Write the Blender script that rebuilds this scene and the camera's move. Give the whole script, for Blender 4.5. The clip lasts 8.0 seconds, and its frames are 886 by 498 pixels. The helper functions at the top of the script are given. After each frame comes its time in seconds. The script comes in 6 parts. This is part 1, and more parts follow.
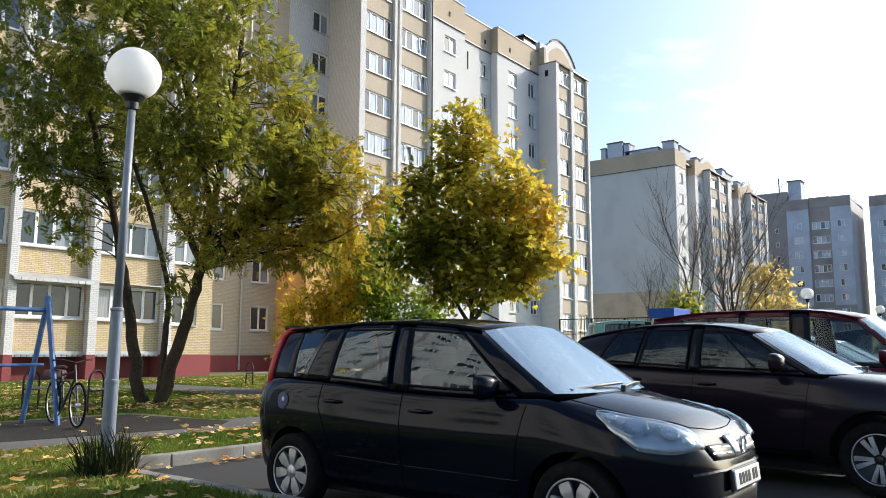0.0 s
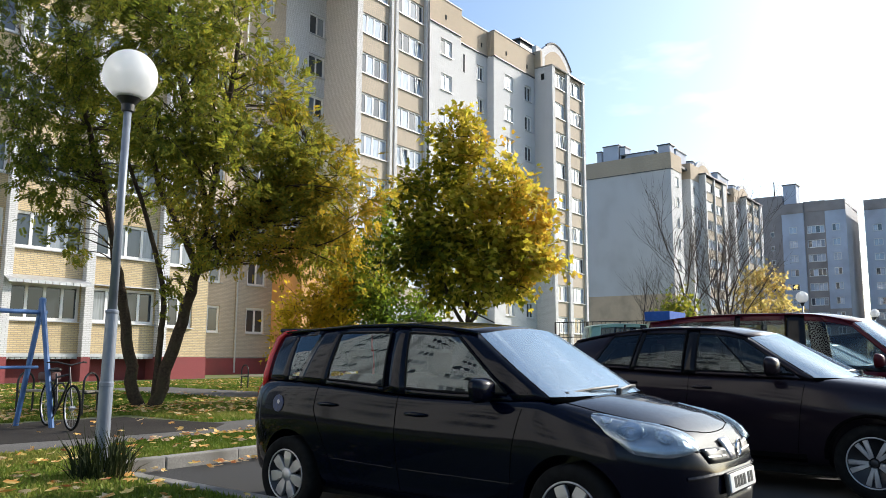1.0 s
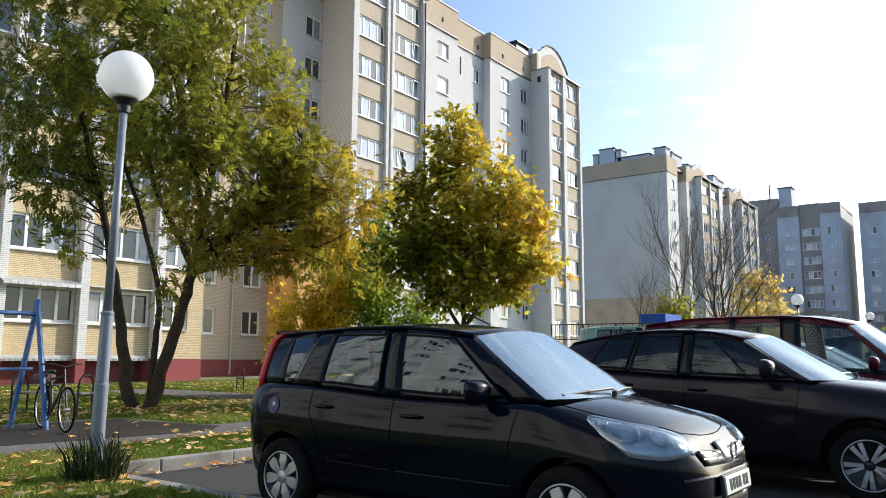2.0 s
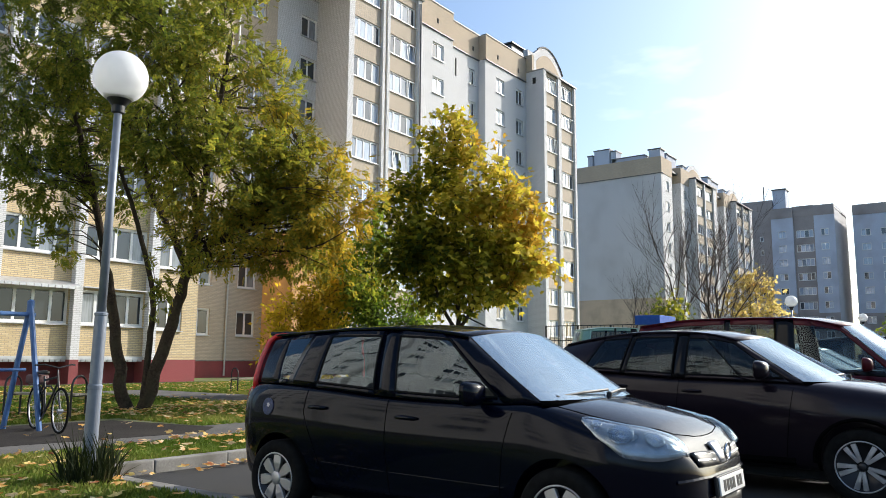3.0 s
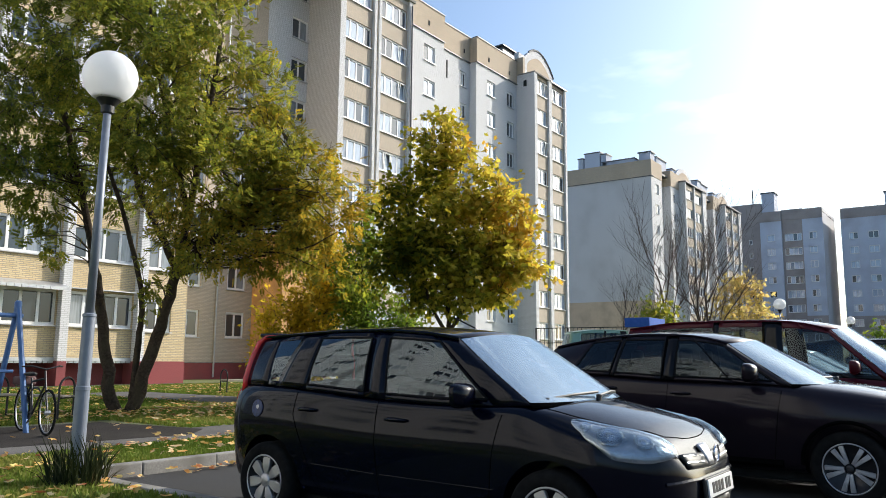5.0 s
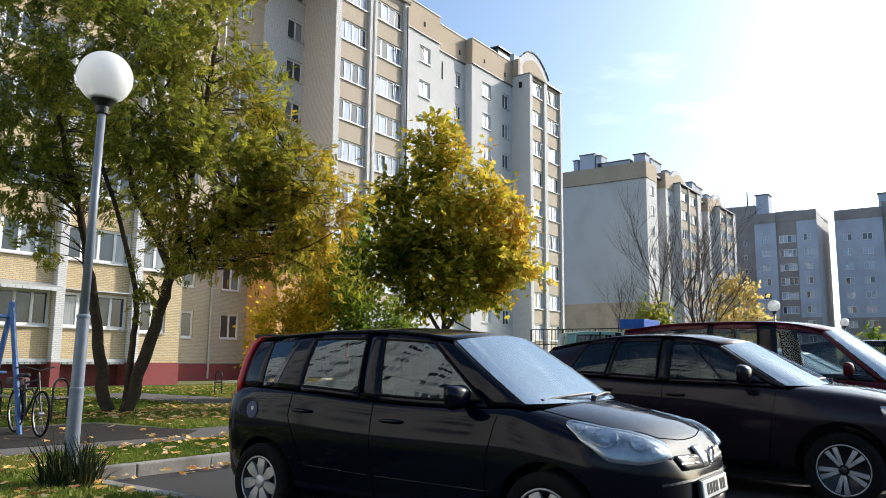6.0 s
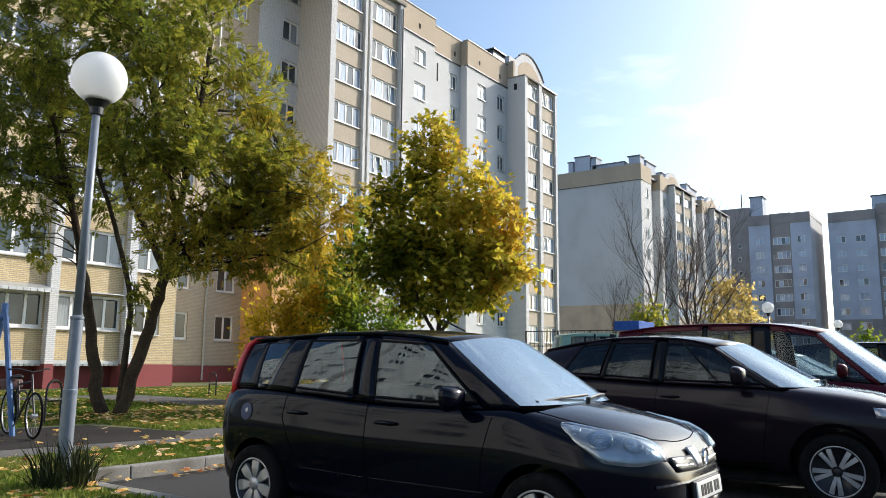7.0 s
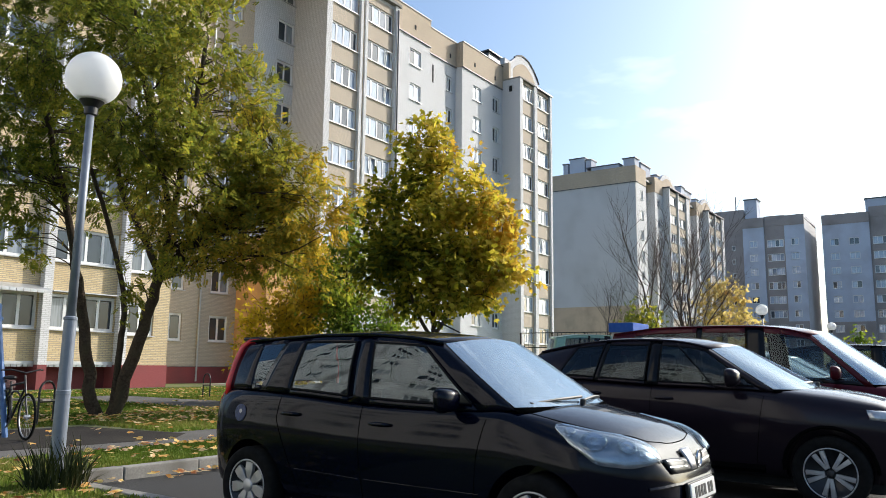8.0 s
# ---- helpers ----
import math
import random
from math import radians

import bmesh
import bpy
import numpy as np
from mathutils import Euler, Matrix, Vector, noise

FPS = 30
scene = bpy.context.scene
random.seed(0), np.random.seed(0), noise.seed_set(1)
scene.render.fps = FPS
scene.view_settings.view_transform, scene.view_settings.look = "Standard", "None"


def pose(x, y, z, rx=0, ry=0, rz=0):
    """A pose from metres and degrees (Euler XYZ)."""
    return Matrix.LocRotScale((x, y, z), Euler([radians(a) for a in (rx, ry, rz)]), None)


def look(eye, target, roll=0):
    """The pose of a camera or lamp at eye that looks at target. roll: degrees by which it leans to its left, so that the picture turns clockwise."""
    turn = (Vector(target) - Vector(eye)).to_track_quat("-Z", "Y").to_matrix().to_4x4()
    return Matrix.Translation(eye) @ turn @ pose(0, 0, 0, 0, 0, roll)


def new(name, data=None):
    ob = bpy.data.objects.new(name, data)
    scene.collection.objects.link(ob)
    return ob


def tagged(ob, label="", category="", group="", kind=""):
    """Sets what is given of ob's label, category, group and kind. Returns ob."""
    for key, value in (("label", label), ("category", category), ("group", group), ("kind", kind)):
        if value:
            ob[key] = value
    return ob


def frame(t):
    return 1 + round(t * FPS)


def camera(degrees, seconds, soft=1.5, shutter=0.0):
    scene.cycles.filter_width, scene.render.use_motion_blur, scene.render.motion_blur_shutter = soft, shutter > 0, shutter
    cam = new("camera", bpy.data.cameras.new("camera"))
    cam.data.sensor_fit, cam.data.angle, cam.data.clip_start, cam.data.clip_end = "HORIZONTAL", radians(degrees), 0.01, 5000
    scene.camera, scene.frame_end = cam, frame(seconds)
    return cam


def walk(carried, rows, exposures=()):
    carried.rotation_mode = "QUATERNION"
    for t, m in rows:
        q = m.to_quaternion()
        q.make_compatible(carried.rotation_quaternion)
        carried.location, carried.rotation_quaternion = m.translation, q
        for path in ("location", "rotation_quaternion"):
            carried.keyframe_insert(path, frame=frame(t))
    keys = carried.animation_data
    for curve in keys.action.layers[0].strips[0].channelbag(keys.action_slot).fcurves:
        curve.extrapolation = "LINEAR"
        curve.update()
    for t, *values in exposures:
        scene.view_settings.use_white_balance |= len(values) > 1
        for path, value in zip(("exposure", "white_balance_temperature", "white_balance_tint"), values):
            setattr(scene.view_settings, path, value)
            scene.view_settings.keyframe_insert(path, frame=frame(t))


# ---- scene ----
from mathutils.bvhtree import BVHTree

# ---------------------------------------------------------------- camera
EYE = 1.29
cam = camera(60.0, 8.0, soft=0.8)
ROWS = [(0.0, -52.686, 7.591, -0.215), (0.5, -52.826, 7.708, -0.254), (1.0, -53.002, 7.808, -0.305),
        (1.5, -53.14, 7.911, -0.348), (3.0, -53.691, 8.054, -0.409), (3.5, -53.874, 8.15, -0.447),
        (4.0, -54.067, 8.204, -0.487), (4.5, -54.243, 8.196, -0.494), (6.0, -54.784, 8.309, -0.528),
        (6.5, -54.964, 8.369, -0.529), (7.0, -55.167, 8.435, -0.54), (7.5, -55.352, 8.486, -0.566),
        (8.0, -55.567, 8.548, -0.642)]
walk(cam, [(t, pose(0, 0, EYE, 90 + p, r, y)) for t, y, p, r in ROWS], exposures=[(0.0, 0.51), (4.0, 0.42), (8.0, 0.38)])

# ---------------------------------------------------------------- sky and sun
SUN_AZ, SUN_EL = -24.0, 28.0          # azimuth from +x towards +y, elevation
world = bpy.data.worlds.new("sky")
scene.world = world
world.use_nodes = True
wt = world.node_tree
wt.nodes.clear()
w_out = wt.nodes.new("ShaderNodeOutputWorld")
w_bg = wt.nodes.new("ShaderNodeBackground")
w_sky = wt.nodes.new("ShaderNodeTexSky")
w_sky.sky_type = "NISHITA"
w_sky.sun_disc = False
w_sky.sun_elevation = radians(SUN_EL)
w_sky.sun_rotation = radians(90 - SUN_AZ)
w_sky.air_density, w_sky.dust_density, w_sky.ozone_density = 1.0, 2.8, 2.6
w_bg.inputs["Strength"].default_value = 0.16
# thin veils of cloud
w_co = wt.nodes.new("ShaderNodeTexCoord")
w_map = wt.nodes.new("ShaderNodeMapping")
w_map.inputs["Scale"].default_value = (2.2, 2.2, 7.0)
w_no = wt.nodes.new("ShaderNodeTexNoise")
w_no.inputs["Scale"].default_value = 1.6
w_no.inputs["Detail"].default_value = 5.0
w_rm = wt.nodes.new("ShaderNodeMapRange")
w_rm.inputs["From Min"].default_value, w_rm.inputs["From Max"].default_value = 0.56, 0.80
w_rm.inputs["To Max"].default_value = 0.35
w_mix = wt.nodes.new("ShaderNodeMix")
w_mix.data_type = "RGBA"
w_mix.inputs[7].default_value = (12.0, 12.2, 12.4, 1)
wt.links.new(w_co.outputs["Generated"], w_map.inputs["Vector"])
wt.links.new(w_map.outputs["Vector"], w_no.inputs["Vector"])
wt.links.new(w_no.outputs["Fac"], w_rm.inputs["Value"])
wt.links.new(w_rm.outputs["Result"], w_mix.inputs[0])
w_tint = wt.nodes.new("ShaderNodeMix")
w_tint.data_type, w_tint.blend_type = "RGBA", "MULTIPLY"
w_tint.inputs[0].default_value = 1.0
w_tint.inputs[7].default_value = (0.91, 1.0, 1.04, 1)
wt.links.new(w_sky.outputs["Color"], w_tint.inputs[6])
wt.links.new(w_tint.outputs[2], w_mix.inputs[6])
wt.links.new(w_mix.outputs[2], w_bg.inputs["Color"])
wt.links.new(w_bg.outputs["Background"], w_out.inputs["Surface"])

sun_data = bpy.data.lights.new("sun", "SUN")
sun_data.energy, sun_data.angle, sun_data.color = 4.3, radians(0.55), (1.0, 0.945, 0.86)
sun = new("sun", sun_data)
ca, sa = math.cos(radians(SUN_AZ)), math.sin(radians(SUN_AZ))
ce, se = math.cos(radians(SUN_EL)), math.sin(radians(SUN_EL))
sun.matrix_world = look((60 * ca * ce, 60 * sa * ce, 60 * se), (0, 0, 0))


# ---------------------------------------------------------------- materials
def nt(name):
    m = bpy.data.materials.new(name)
    m.use_nodes = True
    t = m.node_tree
    return m, t, t.nodes["Principled BSDF"]


def node(t, kind, **values):
    n = t.nodes.new(kind)
    for k, v in values.items():
        n.inputs[k.replace("_", " ")].default_value = v
    return n


def mixed(t, fac, a, b):
    n = t.nodes.new("ShaderNodeMix")
    n.data_type = "RGBA"
    for sock, v in ((0, fac), (6, a), (7, b)):
        if isinstance(v, bpy.types.NodeSocket):
            t.links.new(v, n.inputs[sock])
        else:
            n.inputs[sock].default_value = v if sock == 0 else (*v, 1)
    return n.outputs[2]


def ranged(t, sock, lo, hi, to_lo=0.0, to_hi=1.0):
    n = node(t, "ShaderNodeMapRange")
    n.inputs["From Min"].default_value, n.inputs["From Max"].default_value = lo, hi
    n.inputs["To Min"].default_value, n.inputs["To Max"].default_value = to_lo, to_hi
    t.links.new(sock, n.inputs["Value"])
    return n.outputs["Result"]


def noisy(t, scale, detail=4.0, coords="Object", stretch=None):
    co = t.nodes.new("ShaderNodeTexCoord")
    n = node(t, "ShaderNodeTexNoise", Scale=scale, Detail=detail)
    out = co.outputs[coords]
    if stretch:
        mp = t.nodes.new("ShaderNodeMapping")
        mp.inputs["Scale"].default_value = stretch
        t.links.new(out, mp.inputs["Vector"])
        out = mp.outputs["Vector"]
    t.links.new(out, n.inputs["Vector"])
    return n.outputs["Fac"]


def bumped(t, bsdf, height, strength=0.3, distance=0.01):
    b = node(t, "ShaderNodeBump", Strength=strength, Distance=distance)
    t.links.new(height, b.inputs["Height"])
    t.links.new(b.outputs["Normal"], bsdf.inputs["Normal"])


def rough_mat(name, c1, c2, fine=30.0, coarse=1.5, rough=0.85, bump=0.3, dist=0.01, c3=None, metal=0.0, spec=0.5):
    """Two colours mixed by fine grain and broad stains."""
    m, t, p = nt(name)
    f = noisy(t, fine, 6)
    g = noisy(t, coarse, 3)
    col = mixed(t, ranged(t, f, 0.3, 0.7), c1, c2)
    col = mixed(t, ranged(t, g, 0.45, 0.75), col, c3 or tuple(0.7 * (a + b) / 2 for a, b in zip(c1, c2)))
    t.links.new(col, p.inputs["Base Color"])
    p.inputs["Roughness"].default_value, p.inputs["Metallic"].default_value = rough, metal
    p.inputs["Specular IOR Level"].default_value = spec
    bumped(t, p, f, bump, dist)
    return m


def brick_mat(name, c1, c2, mortar, w=0.26, h=0.075, axis="xz", gap=0.010, bump=0.5):
    m, t, p = nt(name)
    co = t.nodes.new("ShaderNodeTexCoord")
    sep = t.nodes.new("ShaderNodeSeparateXYZ")
    add = node(t, "ShaderNodeMath")
    com = t.nodes.new("ShaderNodeCombineXYZ")
    t.links.new(co.outputs["Object"], sep.inputs[0])
    t.links.new(sep.outputs[0], add.inputs[0])
    t.links.new(sep.outputs[1], add.inputs[1])
    t.links.new(add.outputs[0], com.inputs[0])
    t.links.new(sep.outputs[2], com.inputs[1])
    b = node(t, "ShaderNodeTexBrick", Scale=1.0)
    b.inputs["Brick Width"].default_value, b.inputs["Row Height"].default_value = w, h
    b.inputs["Mortar Size"].default_value, b.inputs["Mortar Smooth"].default_value = gap, 0.2
    b.inputs["Color1"].default_value, b.inputs["Color2"].default_value = (*c1, 1), (*c2, 1)
    b.inputs["Mortar"].default_value = (*mortar, 1)
    t.links.new(com.outputs[0], b.inputs["Vector"])
    g = noisy(t, 0.35, 5, stretch=(1, 1, 0.35))
    f = noisy(t, 9.0, 5)
    col = mixed(t, ranged(t, g, 0.45, 0.8, 0, 0.45), b.outputs["Color"], tuple(0.72 * v for v in c1))
    col = mixed(t, ranged(t, f, 0.4, 0.8, 0, 0.25), col, tuple(0.8 * v for v in c2))
    t.links.new(col, p.inputs["Base Color"])
    p.inputs["Roughness"].default_value = 0.9
    bumped(t, p, b.outputs["Fac"], -bump, 0.006)
    return m


def paint_mat(name, c, flake=0.0, rough=0.35, metal=0.0, dust_sheen=0.012):
    """Car paint under clear coat, with a thin film of road dust."""
    m, t, p = nt(name)
    f = noisy(t, 3.0, 5)
    d = noisy(t, 260.0, 2)
    col = mixed(t, ranged(t, d, 0.3, 0.7, 0, flake), c, tuple(min(1, 2.0 * v + 0.004) for v in c))
    col = mixed(t, ranged(t, f, 0.45, 0.9, 0, dust_sheen), col, (0.16, 0.145, 0.13))
    t.links.new(col, p.inputs["Base Color"])
    p.inputs["Metallic"].default_value = metal
    p.inputs["Roughness"].default_value = rough
    p.inputs["Coat Weight"].default_value = 1.0
    p.inputs["Coat IOR"].default_value = 1.28
    p.inputs["Specular IOR Level"].default_value = 0.02
    t.links.new(ranged(t, f, 0.3, 0.8, 0.05, 0.11), p.inputs["Coat Roughness"])
    ripple = node(t, "ShaderNodeBump", Strength=0.05, Distance=0.03)
    t.links.new(noisy(t, 2.2, 1), ripple.inputs["Height"])
    t.links.new(ripple.outputs["Normal"], p.inputs["Coat Normal"])
    return m


def glass_mat(name, tint, ior=1.52, rough=0.0, dust_sheen=0.0):
    """A thin pane: clear to tinted, with a mirror gloss that grows with the angle."""
    m, t, p = nt(name)
    out = t.nodes["Material Output"]
    tr = t.nodes.new("ShaderNodeBsdfTransparent")
    tr.inputs["Color"].default_value = (*tint, 1)
    gl = t.nodes.new("ShaderNodeBsdfGlossy")
    gl.inputs["Roughness"].default_value = rough
    # bluish gloss colour deepens the sky's blue in every pane
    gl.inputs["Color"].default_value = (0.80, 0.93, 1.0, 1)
    fr = node(t, "ShaderNodeFresnel", IOR=ior)
    mx = t.nodes.new("ShaderNodeMixShader")
    t.links.new(fr.outputs[0], mx.inputs[0])
    t.links.new(tr.outputs[0], mx.inputs[1])
    t.links.new(gl.outputs[0], mx.inputs[2])
    last = mx.outputs[0]
    # sky-blue diffuse film: sky reflection painted into the glass colour
    if dust_sheen:
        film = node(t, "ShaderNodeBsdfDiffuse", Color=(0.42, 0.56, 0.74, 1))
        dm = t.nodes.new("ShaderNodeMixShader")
        t.links.new(ranged(t, noisy(t, 5.0, 5), 0.25, 0.75, dust_sheen * 0.6, dust_sheen * 1.4), dm.inputs[0])
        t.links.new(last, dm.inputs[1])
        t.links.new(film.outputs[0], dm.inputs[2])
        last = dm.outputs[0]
    t.links.new(last, out.inputs["Surface"])
    return m


def pane_mat(name, dark, light, share):
    """House window pane: dark room or pale curtain behind the glass, pane by pane."""
    m, t, p = nt(name)
    oi = t.nodes.new("ShaderNodeObjectInfo")
    n = noisy(t, 2.5, 2, stretch=(7, 7, 0.5))
    pick = ranged(t, oi.outputs["Random"], share - 0.06, share + 0.06)
    cur = mixed(t, ranged(t, n, 0.35, 0.65), light, tuple(0.72 * v for v in light))
    t.links.new(mixed(t, pick, cur, dark), p.inputs["Base Color"])
    p.inputs["Roughness"].default_value = 0.04
    p.inputs["IOR"].default_value = 1.6
    p.inputs["Coat Weight"].default_value = 0.6
    p.inputs["Coat Roughness"].default_value = 0.02
    bumped(t, p, noisy(t, 1.2, 1), 0.02, 0.02)
    return m


def leaf_mat(name, colours, hue_scale=0.6, through_w=0.45, gradient=None):
    """Leaves: colour drawn leaf by leaf between four tones, drifting over the crown; light shines through."""
    m, t, p = nt(name)
    geo = t.nodes.new("ShaderNodeNewGeometry")
    big = noisy(t, hue_scale, 2)
    add = node(t, "ShaderNodeMath")
    add.operation = "ADD"
    t.links.new(ranged(t, geo.outputs["Random Per Island"], 0, 1, -0.28, 0.28), add.inputs[0])
    src = ranged(t, big, 0.3, 0.7)
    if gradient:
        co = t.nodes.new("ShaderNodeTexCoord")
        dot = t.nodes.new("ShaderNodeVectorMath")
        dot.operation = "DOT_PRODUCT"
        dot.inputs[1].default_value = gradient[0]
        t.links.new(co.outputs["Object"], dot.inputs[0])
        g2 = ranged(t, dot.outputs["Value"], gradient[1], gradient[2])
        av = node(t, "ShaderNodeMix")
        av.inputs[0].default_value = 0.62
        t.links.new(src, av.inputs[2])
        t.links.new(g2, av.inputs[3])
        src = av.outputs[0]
    t.links.new(src, add.inputs[1])
    ramp = t.nodes.new("ShaderNodeValToRGB")
    els = ramp.color_ramp.elements
    while len(els) < len(colours):
        els.new(0.5)
    for i, c in enumerate(colours):
        els[i].position = i / (len(colours) - 1)
        els[i].color = (*c, 1)
    t.links.new(add.outputs[0], ramp.inputs[0])
    t.links.new(ramp.outputs[0], p.inputs["Base Color"])
    p.inputs["Roughness"].default_value = 0.6
    p.inputs["Specular IOR Level"].default_value = 0.15
    tl = t.nodes.new("ShaderNodeBsdfTranslucent")
    t.links.new(ramp.outputs[0], tl.inputs["Color"])
    mx = node(t, "ShaderNodeMixShader")
    mx.inputs[0].default_value = through_w
    t.links.new(p.outputs[0], mx.inputs[1])
    t.links.new(tl.outputs[0], mx.inputs[2])
    t.links.new(mx.outputs[0], t.nodes["Material Output"].inputs["Surface"])
    return m


def plain(name, c, rough=0.5, metal=0.0, vary=0.15, scale=6.0):
    m, t, p = nt(name)
    f = noisy(t, scale, 5)
    t.links.new(mixed(t, ranged(t, f, 0.35, 0.75), c, tuple(max(0, v * (1 - vary)) for v in c)), p.inputs["Base Color"])
    t.links.new(ranged(t, f, 0.3, 0.7, rough * 0.9, min(1, rough * 1.15)), p.inputs["Roughness"])
    p.inputs["Metallic"].default_value = metal
    return m


M_ASPHALT = rough_mat("asphalt", (0.034, 0.034, 0.036), (0.062, 0.061, 0.060), 90, 0.7, 0.88, 0.6, 0.008, (0.048, 0.046, 0.043), spec=0.2)
M_PATH = rough_mat("path_asphalt", (0.095, 0.09, 0.088), (0.15, 0.143, 0.138), 70, 0.8, 0.9, 0.5, 0.008, (0.085, 0.08, 0.075), spec=0.15)
# path asphalt darkened to paint the shade lying on it
M_PATH_SHADE = rough_mat("shaded_path_asphalt", (0.026, 0.024, 0.023), (0.046, 0.042, 0.040), 60, 0.9, 0.92, 0.6, 0.01, (0.05, 0.045, 0.04), spec=0.05)
M_SOIL = rough_mat("lawn_soil", (0.07, 0.10, 0.022), (0.12, 0.155, 0.04), 14, 0.35, 0.95, 0.8, 0.03, (0.11, 0.105, 0.05))
M_KERB = rough_mat("kerb_concrete", (0.21, 0.20, 0.18), (0.30, 0.285, 0.26), 40, 2.2, 0.9, 0.6, 0.008, (0.14, 0.13, 0.11))
M_YELLOW = brick_mat("yellow_brick", (0.56, 0.42, 0.23), (0.68, 0.54, 0.32), (0.33, 0.28, 0.21), gap=0.013)
M_BUFF = brick_mat("buff_brick", (0.49, 0.40, 0.30), (0.58, 0.48, 0.37), (0.36, 0.32, 0.27), gap=0.012)
M_WHITE = brick_mat("white_brick", (0.655, 0.65, 0.655), (0.735, 0.73, 0.735), (0.42, 0.41, 0.40), gap=0.012)
M_ATTIC = brick_mat("tan_brick", (0.47, 0.37, 0.26), (0.55, 0.44, 0.32), (0.40, 0.34, 0.27))
M_GREY = rough_mat("grey_panel", (0.55, 0.535, 0.53), (0.62, 0.605, 0.60), 8, 0.3, 0.9, 0.15, 0.004, (0.50, 0.485, 0.475))
# next two panels lightened: distance haze painted into their colour
M_BLUEGREY = rough_mat("hazed_blue_grey_panel", (0.49, 0.53, 0.61), (0.54, 0.58, 0.66), 8, 0.3, 0.9, 0.15, 0.004, (0.40, 0.42, 0.48))
M_BROWNPANEL = rough_mat("hazed_brown_panel", (0.33, 0.29, 0.275), (0.38, 0.335, 0.31), 8, 0.3, 0.9, 0.15, 0.004)
M_BEIGE = rough_mat("beige_render", (0.56, 0.42, 0.29), (0.62, 0.47, 0.33), 10, 0.5, 0.92, 0.2, 0.004)
M_ORANGE = rough_mat("orange_render", (0.62, 0.33, 0.13), (0.68, 0.38, 0.16), 18, 0.7, 0.92, 0.2, 0.004)
M_PLINTH = rough_mat("red_plinth", (0.22, 0.042, 0.045), (0.27, 0.058, 0.058), 20, 0.8, 0.85, 0.3, 0.006, (0.18, 0.05, 0.05))
M_DARKRED = rough_mat("dark_red_recess", (0.13, 0.025, 0.028), (0.17, 0.035, 0.035), 20, 0.8, 0.85, 0.3, 0.006)
M_FRAME = plain("white_pvc", (0.78, 0.78, 0.77), 0.4, 0, 0.06)
M_SILL = plain("galvanised_sill", (0.55, 0.56, 0.57), 0.45, 0.6, 0.2)
M_PANE = pane_mat("house_glass", (0.045, 0.055, 0.07), (0.45, 0.53, 0.65), 0.66)
M_PANE_DARK = pane_mat("house_glass_dark", (0.035, 0.045, 0.055), (0.30, 0.33, 0.36), 0.25)
M_ROOFMETAL = plain("dark_sheet_metal", (0.12, 0.12, 0.125), 0.5, 0.5, 0.3)
M_BARK = rough_mat("bark", (0.032, 0.024, 0.018), (0.075, 0.056, 0.040), 22, 3, 0.95, 1.0, 0.03, (0.065, 0.056, 0.034), spec=0.1)
M_TWIG = rough_mat("bare_twigs", (0.06, 0.042, 0.034), (0.11, 0.078, 0.062), 22, 3, 0.95, 0.6, 0.02)
M_POLE = plain("grey_pole_paint", (0.20, 0.225, 0.27), 0.4, 0.1, 0.2, 9)
M_BLACKPL = plain("black_plastic", (0.009, 0.009, 0.010), 0.45, 0, 0.2)
M_BLUE = plain("blue_tube_paint", (0.055, 0.14, 0.33), 0.45, 0, 0.25, 12)
M_BLACKMETAL = plain("black_metal", (0.018, 0.018, 0.02), 0.45, 0.3, 0.2)
M_WOOD = rough_mat("bench_board", (0.25, 0.22, 0.18), (0.33, 0.29, 0.24), 30, 3, 0.8, 0.4, 0.004)
M_RUBBER = plain("tyre_rubber", (0.007, 0.007, 0.007), 0.9, 0, 0.3, 20)
M_RUBBER.node_tree.nodes["Principled BSDF"].inputs["Specular IOR Level"].default_value = 0.15
M_ALLOY = plain("silver_wheel", (0.46, 0.46, 0.48), 0.38, 0.75, 0.2)
M_ALLOYDARK = plain("black_wheel", (0.03, 0.03, 0.032), 0.35, 0.5, 0.15)
M_CHROME = plain("chrome", (0.75, 0.75, 0.76), 0.12, 1.0, 0.05)
M_UNDER = plain("underbody", (0.012, 0.012, 0.012), 0.9)
M_SEAT = plain("dark_seat_cloth", (0.016, 0.016, 0.018), 0.9)
M_CARGLASS = glass_mat("car_glass", (0.42, 0.45, 0.45), 1.8)
M_CARGLASS_DARK = glass_mat("tinted_car_glass", (0.10, 0.115, 0.12), 1.8)
M_ESTATEGLASS = glass_mat("shaded_car_glass", (0.26, 0.29, 0.30), 1.5)
M_CLEARGLASS = glass_mat("clear_car_glass", (0.50, 0.55, 0.55), 1.5)
# high IOR and blue film paint a bright sky reflection on the screens
M_SCREEN = glass_mat("windscreen_glass", (0.30, 0.35, 0.37), 4.6, dust_sheen=0.20)
M_LENS = glass_mat("headlamp_glass", (0.85, 0.88, 0.90), 1.8, dust_sheen=0.10)
M_BUCKET = plain("headlamp_bucket", (0.62, 0.63, 0.65), 0.25, 0.7, 0.4, 14)
M_RED_LAMP = plain("red_lamp_lens", (0.50, 0.015, 0.02), 0.15)
M_PLATE = plain("number_plate", (0.75, 0.75, 0.73), 0.35)
M_INK = plain("plate_ink", (0.02, 0.02, 0.02), 0.5)
M_STICKER = plain("blue_sticker", (0.02, 0.04, 0.13), 0.4, 0, 0.8, 60)
M_NAVY = paint_mat("midnight_paint", (0.0008, 0.0016, 0.0068), 0.1, dust_sheen=0.001)
